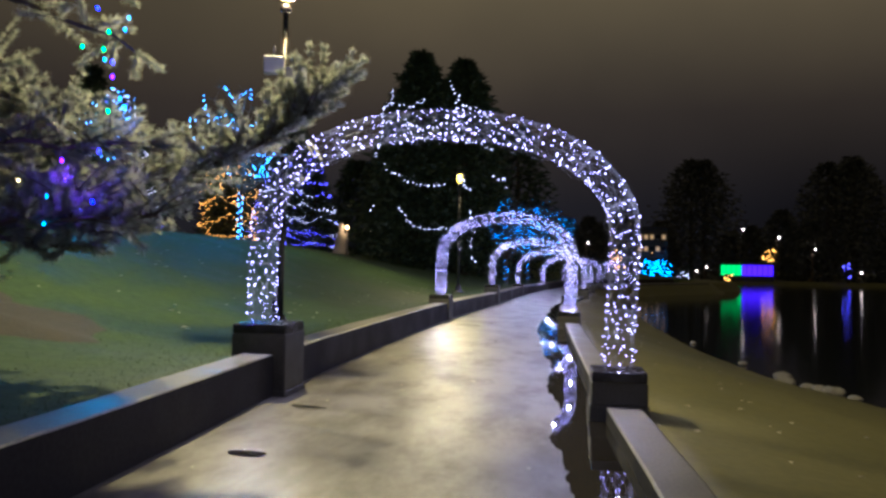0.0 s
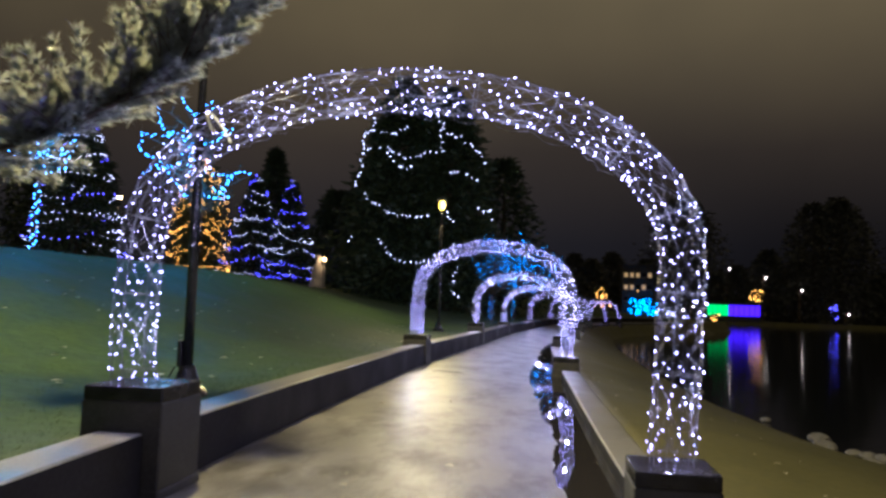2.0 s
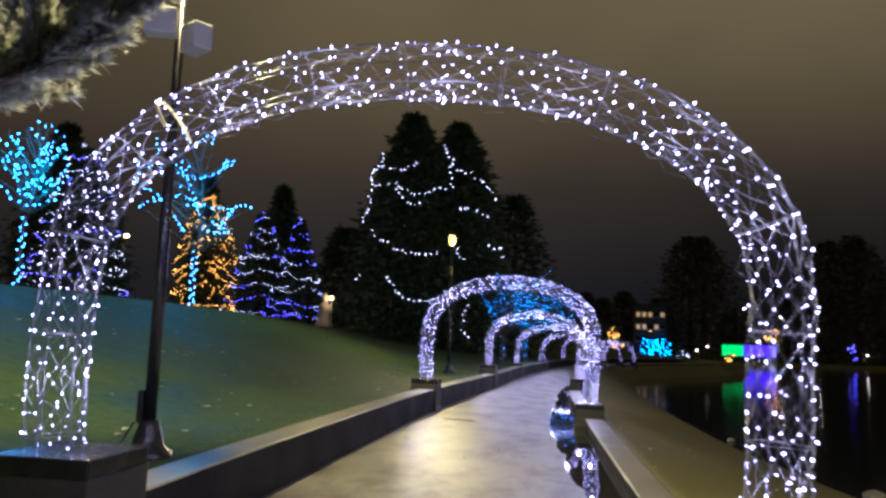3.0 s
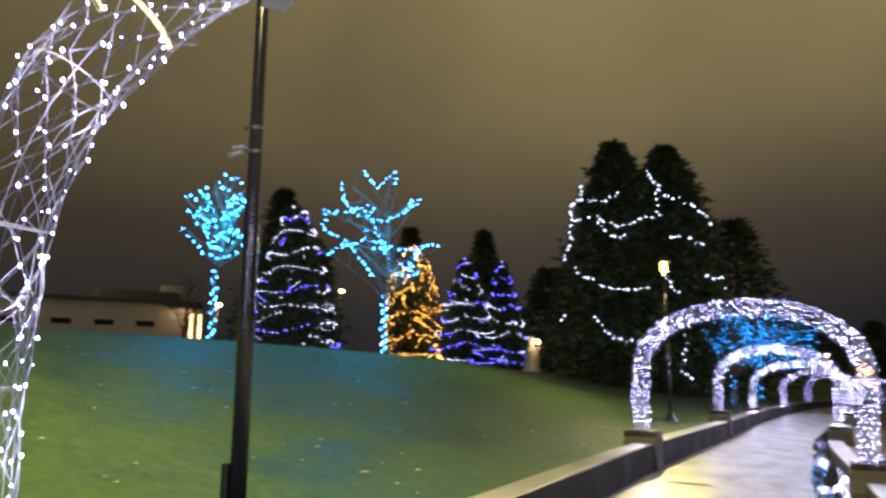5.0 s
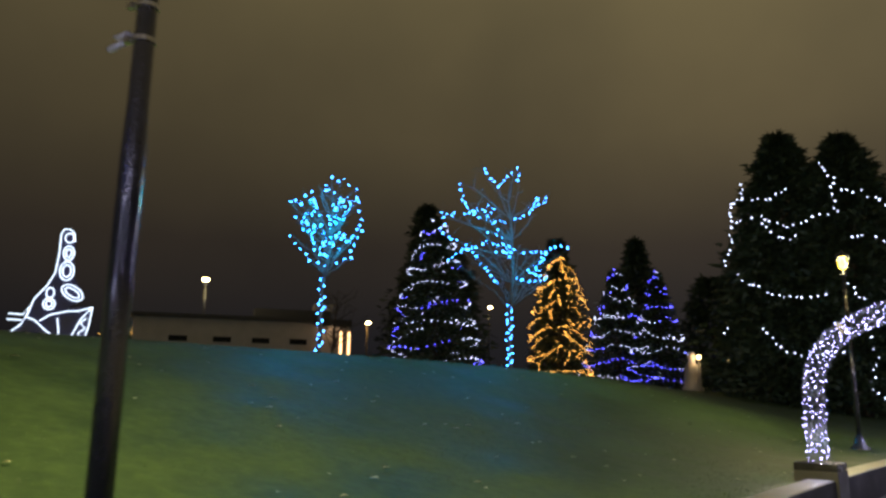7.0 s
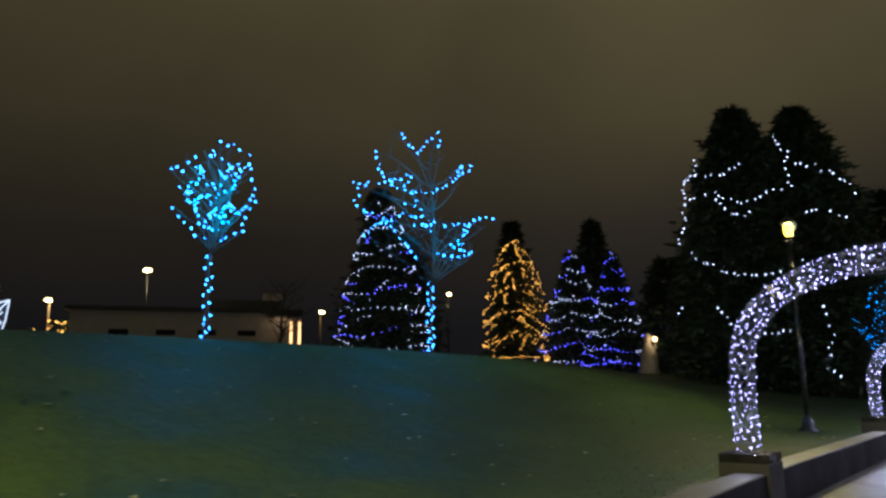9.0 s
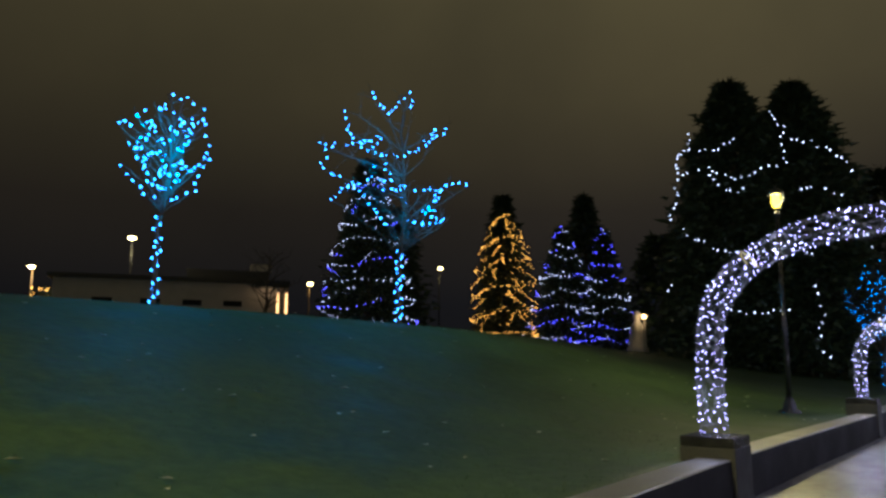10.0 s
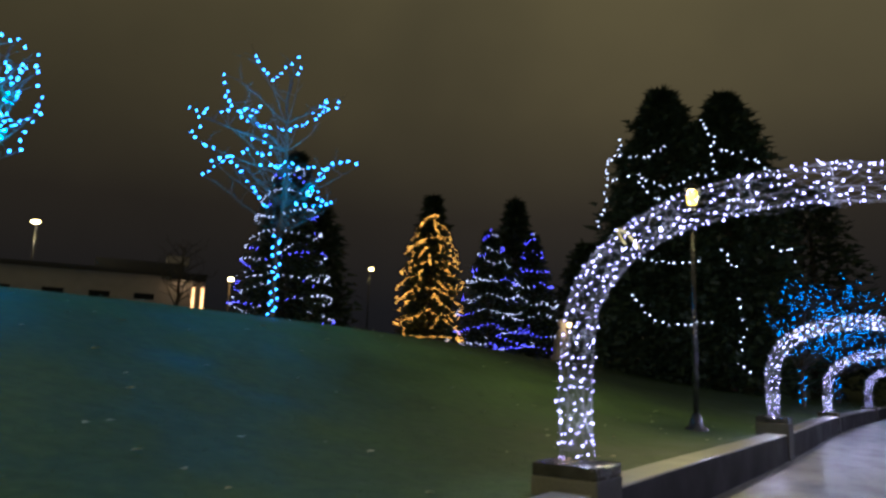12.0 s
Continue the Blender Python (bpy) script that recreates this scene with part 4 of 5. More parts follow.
# ---- near pine whose boughs reach over the wall ----
def pine(x, y, z):
    rng = random.Random(77)
    ob = thing("pine_tree", "long-needled pine with spreading boughs and large coloured bulbs", "pine tree", (x, y, z))
    base = Vector((x, y, z))
    trunk, limbs, needles = Soup(), Soup(), Soup()
    trunk.tube(limb_path((0, 0, -0.2), (0.2, -0.1, 8.5), rng, 0.02, 9), 0.24, 0.05, 10)

    def tuft(p, d, ln, n):
        for _ in range(n):
            v = (d + Vector((rng.uniform(-1, 1), rng.uniform(-1, 1), rng.uniform(-0.7, 1))) * 0.85).normalized()
            w = v.cross(Vector((rng.uniform(-1, 1), rng.uniform(-1, 1), rng.uniform(-1, 1)))).normalized() * 0.0062
            L = ln * rng.uniform(0.7, 1.2)
            needles.add([p - w, p + w, p + v * L], [(0, 1, 2)])

    def bough(a, b, r0, twigs, bend=0.08, rise=-0.35, first=0.22):
        lp = limb_path(a, b, rng, bend, 9)
        limbs.tube(lp, r0, 0.012, 6)
        for j in range(twigs):
            t = (first + (1 - first) * (j + rng.random()) / twigs) * 8
            i = min(7, int(t))
            p = lp[i].lerp(lp[i + 1], t - i)
            d = (lp[i + 1] - lp[i]).normalized()
            side = Vector((rng.uniform(-1, 1), rng.uniform(-1, 1), rng.uniform(rise, 0.9)))
            e = p + (d * 0.6 + side).normalized() * rng.uniform(0.25, 0.6)
            tw = limb_path(p, e, rng, 0.1, 4)
            limbs.tube(tw, 0.010, 0.004, 4)
            dd = (tw[-1] - tw[0]).normalized()
            for q in range(6):
                tuft(tw[0].lerp(tw[-1], 0.2 + 0.8 * q / 5), dd, 0.1, 40)

    # boughs over the wall, then the rest all round
    # the long bough over the wall, which turns upwards towards its tip
    stations = [Vector(p) - base for p in ((-4.15, 7.5, 2.45), (-3.55, 7.55, 2.65), (-2.98, 7.6, 2.95), (-2.55, 7.62, 3.38))]
    bough((0.05, 0, 0.9), stations[0], 0.055, 70, 0.03, -0.3)
    for p, q, r, n in zip(stations, stations[1:], (0.034, 0.026, 0.02), (46, 44, 42)):
        bough(p, q, r, n, 0.04, 0.0, 0.0)
    for hz, end, tw in ((1.0, (-4.6, 7.9, 2.2), 60), (1.3, (-4.9, 8.6, 2.4), 60),
                        (1.2, (-5.6, 8.9, 2.0), 60), (1.1, (-6.0, 8.3, 1.8), 55), (1.9, (-5.3, 8.8, 3.2), 50), (3.9, (-5.6, 8.9, 4.4), 26), (4.6, (-5.9, 8.8, 5.1), 20), (3.0, (-5.8, 9.3, 2.9), 60), (2.2, (-6.4, 9.4, 2.5), 50)):
        bough((0.05, 0, hz), Vector(end) * 0.81 + Vector((0, 0, 0.17)) - base, 0.05, int(0.85 * tw), 0.03)
    for k in range(22):
        f = k / 21
        th = k * 2.4 + 0.7
        ln = (2.3 - 1.5 * f) * rng.uniform(0.8, 1.05)
        hz = 2.3 + 5.6 * f
        bough((0.03, 0, hz), (ln * math.cos(th), ln * math.sin(th), hz + ln * rng.uniform(-0.12, 0.28)), 0.05, int(17 - 9 * f))
    link("trunk", trunk.mesh("trunk", M_BARK, True), ob)
    link("limbwork", limbs.mesh("limbwork", M_BARK, True), ob)["kind"] = "stuff"
    link("foliage", needles.mesh("foliage", M_PINE), ob)["kind"] = "stuff"
    for material, spots, nm in ((G_PINEBLUE, [(-6.0, 8.6, 4.74), (-5.85, 8.72, 4.07), (-6.0, 8.6, 2.25), (-5.96, 8.65, 2.9)], "blue"), (G_GREEN, [(-5.9, 8.7, 4.46), (-6.0, 8.75, 4.25), (-6.2, 8.6, 4.25), (-5.95, 8.8, 3.45)], "green"), (G_PURPLE, [(-6.3, 8.4, 2.75), (-5.9, 8.8, 3.9)], "purple"), (G_CYAN, [(-5.75, 8.9, 4.7), (-5.8, 8.9, 4.55), (-5.95, 8.7, 4.1), (-5.75, 8.75, 3.6), (-5.72, 8.8, 3.5), (-6.3, 8.5, 2.4), (-6.5, 8.4, 2.3), (-6.45, 8.3, 1.95)], "cyan")):
        for p in spots:
            s = Soup()
            s.lathe([(0.005, -0.02), (0.01, -0.012), (0.0125, 0.0), (0.009, 0.013), (0.004, 0.02)], 8, Vector(p) * 0.77 + Vector((0, 0, 0.345)) - base)
            link("bulb", s.mesh("bulb", material, True), ob, nm + " bulb")
    for p, colour, watts in (((-5.9, 8.7, 4.35), (0.08, 0.10, 1.0), 5.0), ((-6.2, 8.45, 2.6), (0.22, 0.06, 1.0), 7.0), ((-5.75, 8.85, 3.4), (0.14, 0.26, 1.0), 3.5)):
        string_lamp(ob, Vector(p) * 0.77 + Vector((0.05, -0.06, 0.345)) - base, colour, watts)
    return ob


pine(-6.9, 6.5, left_at(-6.9, 6.5))
S = Soup()
for i in range(40):
    t = 2 * math.pi * i / 40
    rr = 1.9 + 0.35 * math.sin(3 * t) + 0.2 * math.sin(7 * t + 1) + 0.1 * math.sin(13 * t)
    x, y = -8.0 + rr * math.cos(t), 8.2 + rr * 1.05 * math.sin(t)
    S.v.append((x, y, left_at(x, y) - 0.01))
S.v.append((-8.0, 8.2, left_at(-8.0, 8.2) + 0.1))
S.f += [(i, (i + 1) % 40, 40) for i in range(40)]
tagged(link("mulch_bed", S.mesh("mulch_bed", M_MULCH, True)), "brown bark mulch bed under the pine", "mulch bed", kind="structure")

# ---- far things on the hill ----
def far_lamp(x, y, zb, zh, label="tall street lamp with a warm light", bright=0.28, glass=None, watts=0.0):
    ob = thing("street_lamp", label, "street lamp", (x, y, zb), "lamps on the hill")
    s = Soup()
    s.tube([(0, 0, -1.2), (0, 0, zh - zb - 0.1)], 0.09, 0.06, 8)
    s.tube([(0, 0, zh - zb - 0.12), (0.4, -0.3, zh - zb)], 0.05, 0.04, 6)
    link("pole", s.mesh("pole", M_WOOD if zh < 10 else M_BLACK, True), ob)
    s = Soup()
    s.lathe([(bright * 0.5, -0.12), (bright, -0.03), (bright, 0.05), (bright * 0.4, 0.12)], 12, (0.45, -0.33, zh - zb))
    head = link("lamp_head", s.mesh("lamp_head", glass or G_FARLAMP, True), ob, "glowing lamp head")
    if watts:
        head.visible_shadow = False
        lamp = bpy.data.lights.new("street_lamp_light", "POINT")
        lamp.energy, lamp.color, lamp.shadow_soft_size = watts, (1.0, 0.78, 0.45), 0.1
        link("street_lamp_light", lamp, ob, "", (0.62, -0.45, zh - zb - 0.1))
    return ob


far_lamp(-60.3, 50.3, left_at(-60.3, 50.3), 12.2, bright=0.34, watts=260.0)
far_lamp(-54.1, 88.2, left_at(-54.1, 88.2), 13.2)
far_lamp(-55.9, 67.6, left_at(-55.9, 67.6), 9.5)
far_lamp(-68.4, 46.0, left_at(-68.4, 46.0), 9.8, watts=220.0)


def hall():
    """The long low building on the hilltop, with a lit porch."""
    a, b = Vector((-63.3, 45.2, 0)), Vector((-52, 60.6, 0))
    d = (b - a).normalized()
    ln = (b - a).length
    ob = thing("hall_building", "long low pale building with flat dark roof and lit porch columns", "building", (a.x, a.y, 3.0))
    ob.rotation_euler = (0, 0, math.atan2(d.y, d.x))
    s = Soup()
    s.box(0, 0, 0, ln, 9, 5.6)
    link("wall", s.mesh("wall", M_WALLP), ob)
    s = Soup()
    s.box(-0.4, -0.5, 5.61, ln + 0.4, 9.4, 5.95)
    link("roof", s.mesh("roof", M_ROOF), ob)
    s = Soup()
    s.box(ln * 0.55, 2, 5.96, ln * 0.93, 7, 7.0)
    link("upper_storey", s.mesh("upper_storey", M_ROOF), ob)
    link("roof_vent", soft_box("roof_vent", (1.9, 1.6, 0.75), M_WALLP, 0.05), ob, "pale rooftop unit", (ln * 0.9, 3.5, 7.0))
    for u in (ln * 0.16, ln * 0.36, ln * 0.54, ln * 0.72):
        s = Soup()
        s.box(u, -0.05, 3.5, u + 1.6, 0.05, 4.0)
        link("window", s.mesh("window", M_GLASS), ob)
    s = Soup()
    s.box(ln - 2.6, -1.6, 5.2, ln + 0.2, -0.01, 5.6)
    link("porch_roof", s.mesh("porch_roof", M_ROOF), ob)
    for u in (ln - 0.9, ln - 0.15):
        s = Soup()
        s.box(u, -1.4, 0, u + 0.3, -1.1, 5.2)
        c = link("column", s.mesh("column", M_WALLP), ob)
        s = Soup()
        s.box(u + 0.07, -1.47, 1.0, u + 0.23, -1.41, 4.7)
        link("light_strip", s.mesh("light_strip", G_PORCH), c, "warm glowing light strip")
    lamp = bpy.data.lights.new("porch_lamp", "POINT")
    lamp.energy, lamp.color, lamp.shadow_soft_size = 16.0, (1.0, 0.62, 0.3), 0.15
    link("porch_lamp", lamp, ob, "", (ln - 1.6, -1.0, 4.9))
    return ob


hall()


def dark_tree(x, y, z, h, spread, seed):
    """A leafless unlit tree: forked trunk, limbs and twigs."""
    rng = random.Random(seed)
    ob = thing("bare_tree", "leafless dark tree beside the hall, without lights", "tree", (x, y, z))
    trunk, twigs = Soup(), Soup()
    stem = limb_path((0, 0, -0.3), (0.1, 0.0, h * 0.86), rng, 0.03, 9)
    trunk.tube(stem, 0.2, 0.03, 8)
    for k in range(16):
        root = stem[2 + k * 6 // 16]
        th = k * 2.4 + rng.uniform(-0.3, 0.3)
        ln = spread * rng.uniform(0.6, 1.0) * (1.1 - 0.5 * k / 16)
        limb = limb_path(root, root + Vector((ln * math.cos(th), ln * math.sin(th), ln * rng.uniform(0.5, 1.0))), rng, 0.1, 7)
        twigs.tube(limb, 0.06, 0.015, 5)
        for j in range(6):
            p = limb[rng.randint(2, 6)]
            twigs.tube(limb_path(p, p + Vector((rng.uniform(-1, 1), rng.uniform(-1, 1), rng.uniform(0.1, 1.0))) * 0.4 * spread, rng, 0.1, 4), 0.02, 0.008, 4)
    link("trunk", trunk.mesh("trunk", M_BARK, True), ob)
    link("branchwork", twigs.mesh("branchwork", M_TWIG, True), ob, "bare thin branches")["kind"] = "stuff"
    return ob


dark_tree(-46.5, 53.5, left_at(-46.5, 53.5), 6.8, 2.6, 61)


def sculpture():
    """The outlined light sculpture: a tall bottle-necked figure of white light tubes on dark panels."""
    ob = thing("light_sculpture", "tall dark panel sculpture outlined with white light tubes", "light sculpture", (-44.62, 29.76, 3.32))
    ob.rotation_euler = (0, 0, math.atan2(2.86, 1.39))
    s = Soup()
    out = [(-2.62, 1.13), (-2.08, 1.80), (-1.83, 2.22), (-1.58, 2.63), (-1.33, 3.55), (-0.75, 4.38), (-0.42, 5.13), (-0.32, 6.22), (-0.33, 7.47), (-0.05, 7.80), (0.28, 7.68), (0.42, 7.30), (0.47, 6.38), (0.52, 5.05), (1.17, 4.05), (1.08, 3.68), (0.42, 3.22), (1.72, 3.28), (1.62, 2.22), (1.38, 1.13)]
    n = len(out)
    s.add([(u, 0.0, z) for u, z in out] + [(u, 0.5, z) for u, z in out], [tuple(range(n))[::-1], tuple(range(n, 2 * n))] + [(i, (i + 1) % n, n + (i + 1) % n, n + i) for i in range(n)])
    link("panel", s.mesh("panel", M_BLUEPANEL), ob)

    def line(pts, r=0.034):
        q = Soup()
        q.tube([(u, -0.08, z) for u, z in pts], r, n=6)
        link("light_tube", q.mesh("light_tube", G_TUBE), ob)

    def ring(u, z, a, b, lean=0.0):
        line([(u + a * math.cos(w) * math.cos(lean) - b * math.sin(w) * math.sin(lean), z + a * math.cos(w) * math.sin(lean) + b * math.sin(w)* math.cos(lean)) for w in (2 * math.pi * i / 18 for i in range(19))])

    line([(-2.75, 1.25), (-1.83, 2.08), (-1.58, 2.63), (-1.33, 3.55), (-0.75, 4.38), (-0.42, 5.13), (-0.32, 6.22), (-0.33, 7.47), (-0.18, 7.75), (0.12, 7.77), (0.35, 7.55), (0.43, 7.05)])
    line([(-0.92, 2.35), (-0.42, 2.72), (0.42, 2.97), (1.00, 3.02), (1.72, 3.28)])
    line([(-2.50, 2.67), (-1.78, 2.65), (-1.52, 3.08)])
    line([(-1.58, 2.52), (-1.15, 2.35), (-0.65, 1.88), (-0.25, 1.58), (-0.12, 1.13)])
    line([(-0.05, 2.55), (0.08, 1.88), (0.12, 1.13)])
    line([(1.68, 3.25), (1.17, 2.55), (0.83, 1.72), (0.52, 1.13)])
    line([(1.45, 2.63), (1.18, 2.30), (1.45, 2.05), (1.08, 1.72), (1.30, 1.55), (1.02, 1.35), (1.17, 1.13)])
    line([(-1.55, 1.18), (-1.50, 1.42), (-1.00, 1.57), (-0.45, 1.45), (-0.28, 1.18)])
    line([(-2.72, 1.28), (-2.50, 1.62), (-2.17, 1.68), (-2.02, 1.43), (-2.05, 1.18)])
    line([(1.72, 3.28), (1.62, 2.22), (1.38, 1.13)])
    ring(0.13, 7.25, 0.23, 0.28, 0.00)
    ring(0.17, 6.35, 0.28, 0.43, 0.00)
    ring(0.17, 5.30, 0.37, 0.55, 0.00)
    ring(0.58, 4.05, 0.63, 0.38, -0.55)
    ring(0.17, 6.35, 0.14, 0.26, 0.00)
    ring(0.17, 5.30, 0.22, 0.36, 0.00)
    ring(0.58, 4.05, 0.44, 0.2, -0.55)
    ring(-0.55, 3.33, 0.16, 0.18, 0.00)
    line([(-2.55, 2.35), (-1.8, 2.33)])
    ring(-0.55, 3.97, 0.20, 0.30, 0.00)
    ring(-0.55, 3.33, 0.30, 0.32, 0.00)
    return ob


sculpture()


def garden_figure(x, y, z):
    s = Soup()
    s.lathe([(0.75, -0.3), (0.75, 0.2), (0.62, 0.3), (0.55, 1.2), (0.45, 1.7), (0.3, 1.95), (0.22, 2.1), (0.32, 2.4), (0.28, 2.65), (0.1, 2.8)], 14)
    ob = link("garden_statue", s.mesh("garden_statue", M_WALLP, True), None, "", (x, y, z))
    return tagged(ob, "pale rounded stone statue lit by warm bulbs", "statue")


ball = thing("ball_light", "small indigo ball light standing on the lawn", "ball light", (-52.65, 39.43, left_at(-52.65, 39.43)))
s = Soup()
s.lathe([(0.05, -0.2), (0.05, 0.3)], 8)
link("stem", s.mesh("stem", M_BLACK), ball)
s = Soup()
s.lathe([(0.08, 0.28), (0.24, 0.4), (0.28, 0.55), (0.24, 0.7), (0.08, 0.82)], 12)
link("globe", s.mesh("globe", glow("indigo_globe", (0.03, 0.02, 1.0), 1.3), True), ball, "glowing indigo globe")
garden_figure(-20.1, 64.1, left_at(-20.1, 64.1))
far = thing("bollard_light", "short bollard with a warm light beside the statue", "bollard light", (-19.4, 63.6, left_at(-19.4, 63.6)))
s = Soup()
s.lathe([(0.12, -0.2), (0.1, 2.3)], 10)
link("post", s.mesh("post", M_WALLP, True), far)
s = Soup()
s.lathe([(0.1, 2.31), (0.16, 2.4), (0.1, 2.55)], 10)
link("lamp_head", s.mesh("lamp_head", glow("warm_bollard", (1.0, 0.6, 0.2), 12.0), True), far, "warm glowing head").visible_shadow = False
lamp = bpy.data.lights.new("bollard_lamp", "POINT")
lamp.energy, lamp.color, lamp.shadow_soft_size = 30.0, (1.0, 0.66, 0.3), 0.12
link("bollard_lamp", lamp, far, "", (0, 0, 2.44))


# ---- far shore ----
def shore_pavilion():
    ob = thing("shore_pavilion", "long lakeside pavilion washed in green and purple light", "pavilion", (35.5, 158.5, -0.7))
    ob.rotation_euler = (0, 0, -0.2)
    s = Soup()
    s.box(-5, 0, 0, 5, 5, 3.2)
    link("wall", s.mesh("wall", M_ROOF), ob)
    s = Soup()
    s.box(-5.3, -0.4, 3.6, 5.3, 5.4, 3.9)
    link("roof", s.mesh("roof", M_ROOF), ob)
    for k in range(10):
        s = Soup()
        s.box(-4.9 + k * 0.98, -0.12, 1.3, -4.02 + k * 0.98, -0.02, 3.4)
        link("lit_panel", s.mesh("lit_panel", G_GREENBAR if k < 4 else G_PURPBAR), ob, "green glowing panel" if k < 4 else "purple glowing panel")
    return ob


shore_pavilion()


def lakeside_house():
    """A plain three-storey house behind the shore, with a few lit windows."""
    ob = thing("lakeside_house", "dark flat-roofed house beyond the lake with few lit windows", "building", (17.2, 161.5, -0.7))
    s = Soup()
    s.box(-3.2, 0, 0, 3.2, 6, 10.9)
    link("wall", s.mesh("wall", M_ROOF), ob)
    s = Soup()
    s.box(-3.5, -0.35, 10.91, 3.5, 6.3, 11.2)
    link("roof", s.mesh("roof", M_ROOF), ob)
    lit = glow("lit_window", (1.0, 0.6, 0.2), 0.25)
    for row in range(3):
        for col in range(5):
            u, z = -2.8 + 1.2 * col, 3.6 + 2.5 * row
            on = (row * 5 + col) in (5, 6, 8, 10, 11, 12, 14)
            w = Soup()
            w.box(u, -0.06, z, u + 0.75, -0.01, z + 0.9)
            win = link("window", w.mesh("window", lit if on else M_GLASS), ob, "warm lit window" if on else "")
            f = Soup()
            f.box(u - 0.08, -0.1, z - 0.1, u + 0.83, -0.005, z - 0.02)
            link("sill", f.mesh("sill", M_WALLP), win)
    return ob


lakeside_house()


def glow_shrub(x, y, z, r, h, material, seed, label, n=120, br=0.13):
    rng = random.Random(seed)
    ob = thing("lit_shrub", label, "shrub", (x, y, z), "lit shrubs on the far shore")
    stem, leaf, lights = Soup(), Soup(), Soup()
    for k in range(7):
        e = (rng.uniform(-r, r) * 0.7, rng.uniform(-r, r) * 0.7, h * rng.uniform(0.6, 1))
        stem.tube(limb_path((0, 0, -0.3), e, rng, 0.1, 5), 0.07, 0.02, 5)
    for k in range(700):
        p = Vector((rng.gauss(0, r * 0.45), rng.gauss(0, r * 0.45), h * rng.uniform(0.15, 1)))
        a = Vector((rng.uniform(-1, 1), rng.uniform(-1, 1), rng.uniform(-1, 1))) * 0.3
        b = Vector((rng.uniform(-1, 1), rng.uniform(-1, 1), rng.uniform(-1, 1))) * 0.2
        leaf.add([p - b, p + b, p + a], [(0, 1, 2)])
    for k in range(n):
        lights.bulb((rng.gauss(0, r * 0.45), rng.gauss(0, r * 0.45) - 0.3 * r, h * rng.uniform(0.2, 1)), br * rng.uniform(0.6, 1.1))
    link("stems", stem.mesh("stems", M_BARK, True), ob)
    link("leaves", leaf.mesh("leaves", M_NEEDLE), ob)
    link("bulb_string", lights.mesh("bulb_string", material), ob)["kind"] = "stuff"
    return ob


glow_shrub(-66.5, 47.8, left_at(-66.5, 47.8), 2.0, 2.8, G_GOLD, 11, "small shrub glowing with orange lights on the hill", 110, 0.05)
glow_shrub(17.0, 159.0, -0.6, 2.4, 4.0, G_BLUEFAR, 1, "rounded shrub covered in blue lights by the water", 90, 0.09)
glow_shrub(20.0, 160.0, -0.6, 1.4, 3.4, G_BLUEFAR, 2, "small shrub covered in blue lights by the water", 40, 0.09)
glow_shrub(40.0, 160.0, 2.2, 1.9, 3.8, G_GOLD, 3, "tree hung with dim orange lights", 26, 0.11)
glow_shrub(9.3, 160.0, 0.5, 1.6, 5.0, G_GOLD, 4, "tree hung with amber lights", 26, 0.13)
glow_shrub(16.8, 164.0, 2.5, 2.5, 5.0, G_GOLD, 5, "tree hung with dim amber lights", 18, 0.10)
glow_shrub(31.7, 157.6, -0.8, 0.8, 1.5, G_GOLD, 6, "low shrub with warm lights by the water", 20, 0.12)
glow_shrub(23.2, 158.4, -0.7, 0.9, 1.9, G_TREEWHITE, 7, "low shrub with white lights by the water", 16, 0.12)
glow_shrub(54.3, 158.0, -0.6, 0.8, 4.0, G_INDIGO, 8, "slim shrub with indigo lights by the water", 8, 0.16)
for x, zh in ((3.6, 7.0), (35.2, 10.1), (42.2, 8.5), (49.2, 6.1), (28.0, 2.2), (26.0, 1.4), (33.0, 1.6), (58.0, 1.5)):
    far_lamp(x, 163.0, -0.6, zh, "distant street lamp beyond the lake", 0.14, G_SHORELAMP)
far_trees = random.Random(9)
for k in range(34):
    x = -6 + k * 4.6 + far_trees.uniform(-1.5, 1.5)
    y = 172 + far_trees.uniform(-4, 14)
    h = far_trees.uniform(11, 17) if k not in (7, 8, 13, 14, 15) else far_trees.uniform(24, 30)
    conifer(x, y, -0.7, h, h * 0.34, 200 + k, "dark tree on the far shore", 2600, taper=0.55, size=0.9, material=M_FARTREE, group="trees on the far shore")

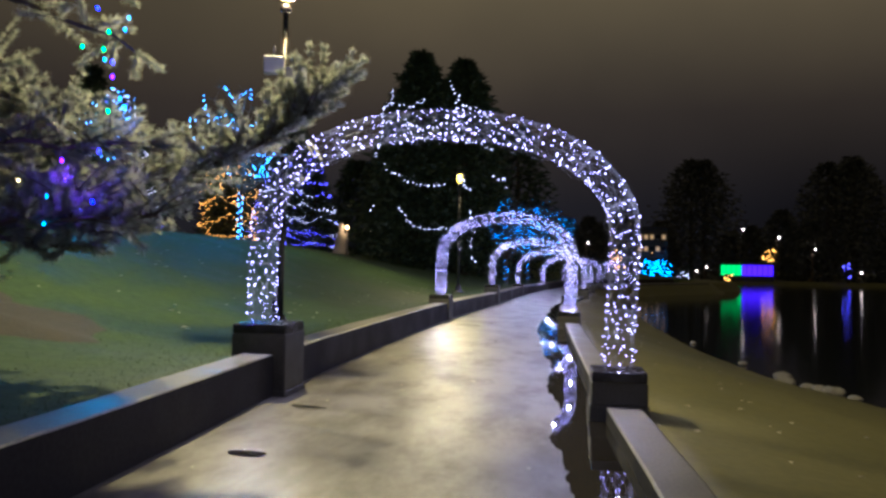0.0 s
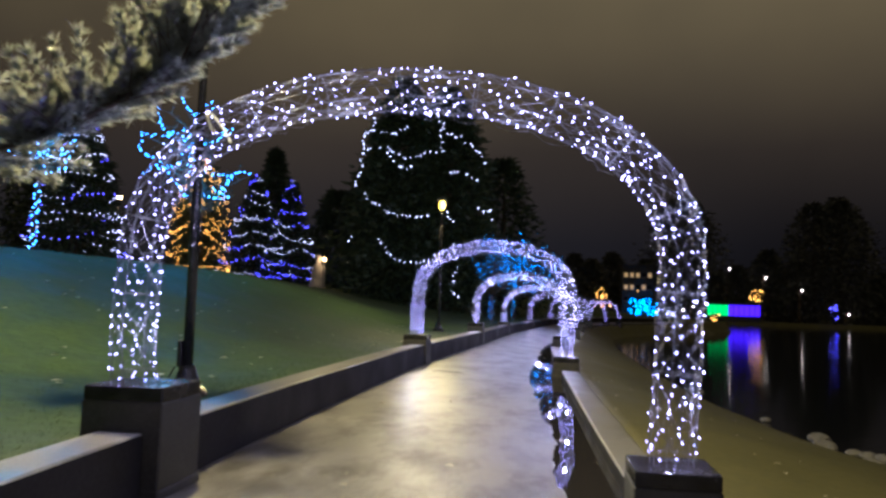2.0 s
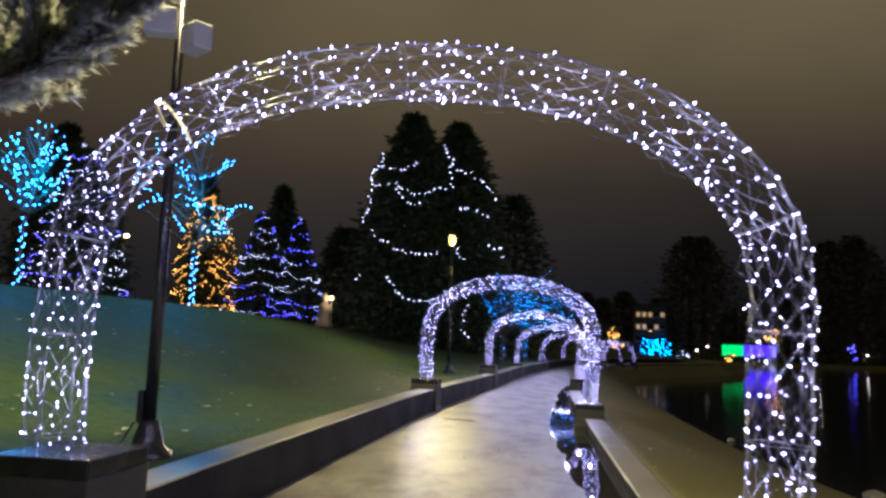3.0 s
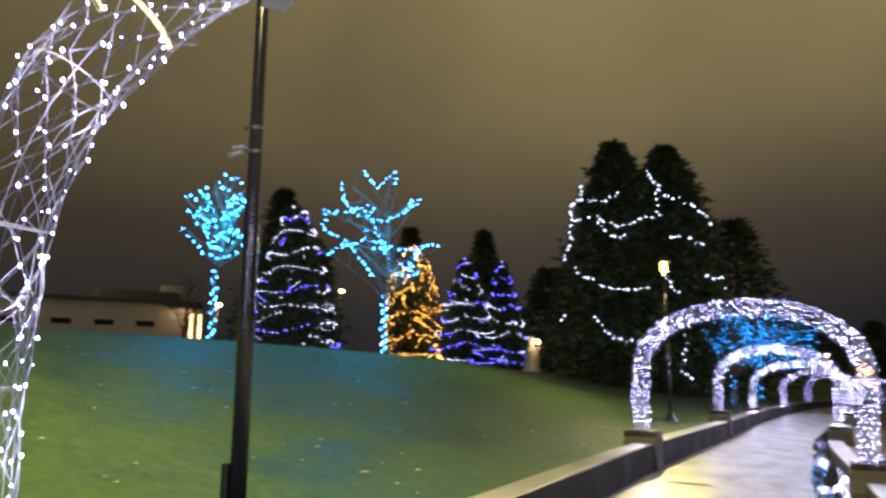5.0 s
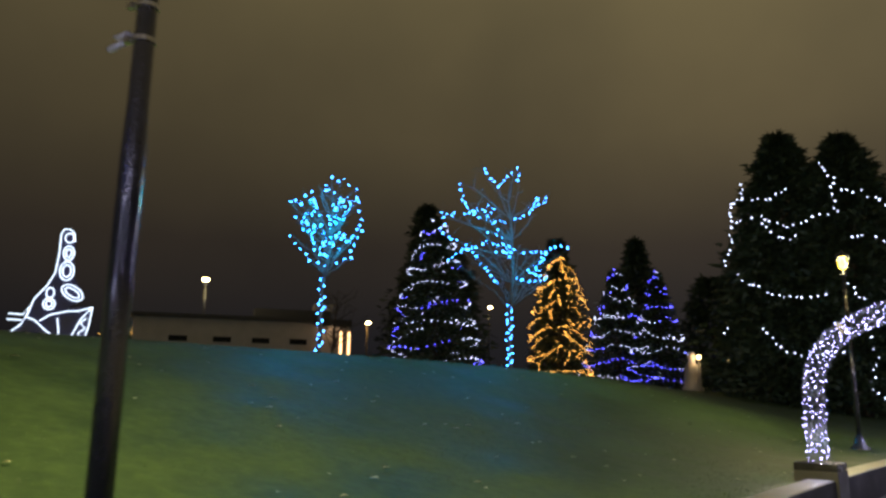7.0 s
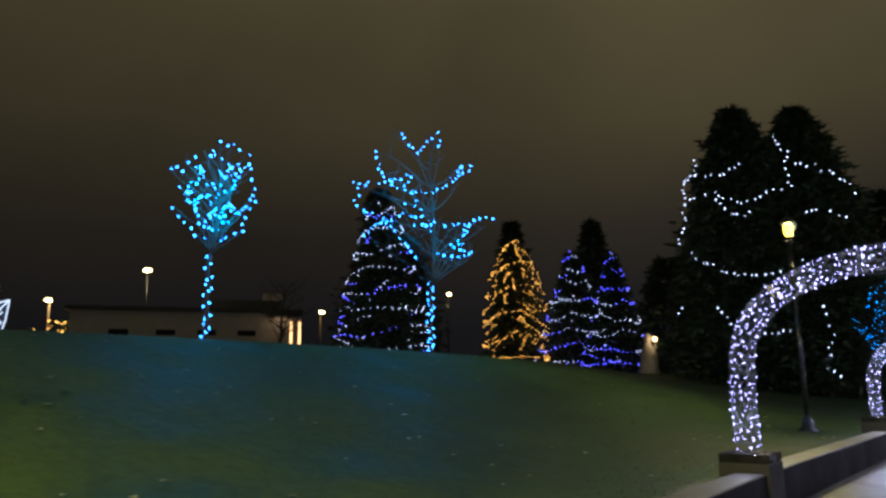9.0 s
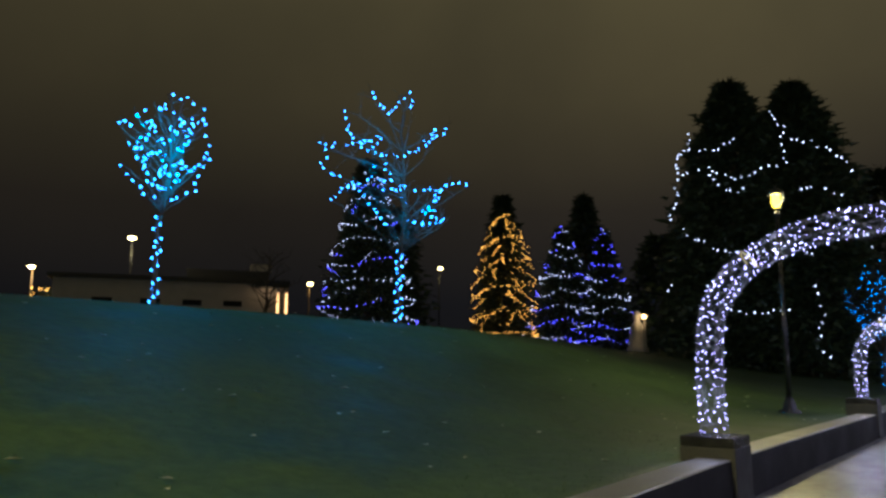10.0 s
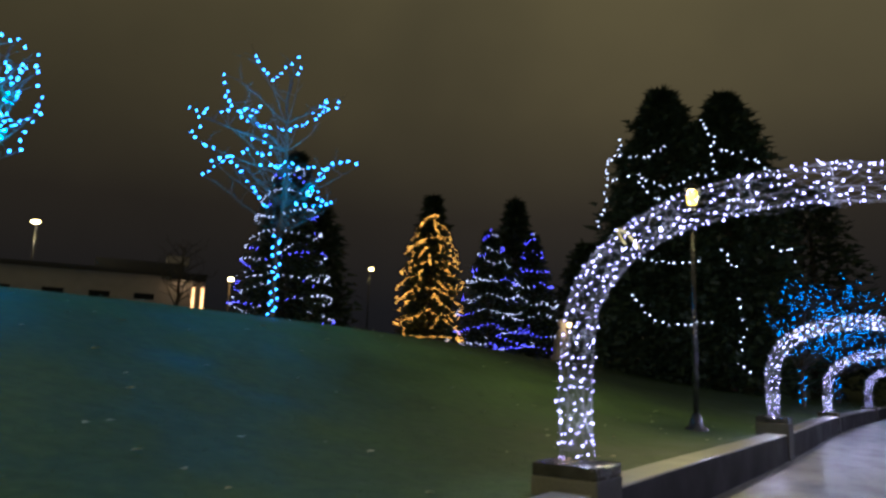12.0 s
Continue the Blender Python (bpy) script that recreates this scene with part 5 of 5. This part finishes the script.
# ---- rocks at the water's edge ----
rock_rng = random.Random(4)
for k in range(13):
    y = (16.2, 17.4, 18.0, 18.3, 18.7, 18.9, 19.3, 19.6, 20.4, 23.0, 14.2, 12.6, 29.0)[k]
    x = table(SHORE, y) + rock_rng.uniform(-0.25, 0.3)
    r = rock_rng.uniform(0.12, 0.27)
    bm = bmesh.new()
    bmesh.ops.create_icosphere(bm, subdivisions=2, radius=r)
    for v in bm.verts:
        nn = noise.noise(v.co * 4 + Vector((k * 3.1, 0, 0)))
        v.co *= 1 + 0.45 * nn
        v.co.z *= 0.5
    me = bpy.data.meshes.new("shore_rock")
    bm.to_mesh(me)
    bm.free()
    me.materials.append(M_ROCK)
    tagged(link("shore_rock", me, None, "", (x, y, WATER + 0.04)), "pale rough rock at the lake's edge", "rock", "rocks along the shore")

# ---- fallen leaves and grass ----
lr = random.Random(14)
S = Soup()
for k in range(260):
    if k < 190:
        y = lr.uniform(9, 34)
        d = lr.uniform(0.3, 11)
        x = table(LEFT, y) - WALL_W - d
        z = hill(d, y) + 0.035
    elif k < 225:
        y = lr.uniform(3, 24)
        d = lr.uniform(0.2, 3)
        x = table(RIGHT, y) + WALL_W + d
        z = bank(d, y) + 0.03
    else:
        y = lr.uniform(2, 30)
        t = lr.random()
        x = table(LEFT, y) + t * (table(RIGHT, y) - table(LEFT, y))
        z = PATH_L + (PATH_R - PATH_L) * t**1.3 + 0.012
    a = lr.uniform(0, 6.28)
    r = lr.uniform(0.03, 0.085) if k < 190 else lr.uniform(0.025, 0.06)
    c, q = math.cos(a) * r, math.sin(a) * r
    S.add([(x - c, y - q, z), (x + q * 0.6, y - c * 0.6, z + 0.012), (x + c, y + q, z + 0.004), (x - q * 0.6, y + c * 0.6, z + 0.016)], [(0, 1, 2, 3)])
tagged(link("fallen_leaves", S.mesh("fallen_leaves", M_LEAF)), "scattered pale wet fallen leaves on lawn and path", "leaves", kind="stuff")

# ---- short grass on the lawn beside the path ----
M_BLADE = foliage("grass_blade", (0.026, 0.050, 0.014), (0.060, 0.098, 0.028), 0.45)
gr = random.Random(23)
S = Soup()
for k in range(16000):
    y = gr.uniform(2.0, 24.0)
    d = 0.05 + 5.0 * gr.random() ** 1.6
    x = table(LEFT, y) - WALL_W - d
    z = hill(d, y)
    a = gr.uniform(0, 6.283)
    h = gr.uniform(0.012, 0.032)
    c, q = 0.005 * math.cos(a), 0.005 * math.sin(a)
    lx, ly = gr.uniform(-0.03, 0.03), gr.uniform(-0.03, 0.03)
    S.add([(x - c, y - q, z - 0.01), (x + c, y + q, z - 0.01), (x + lx, y + ly, z + h)], [(0, 1, 2)])
tagged(link("grass", S.mesh("grass", M_BLADE)), "short wet grass blades on the lawn", "grass", kind="stuff")
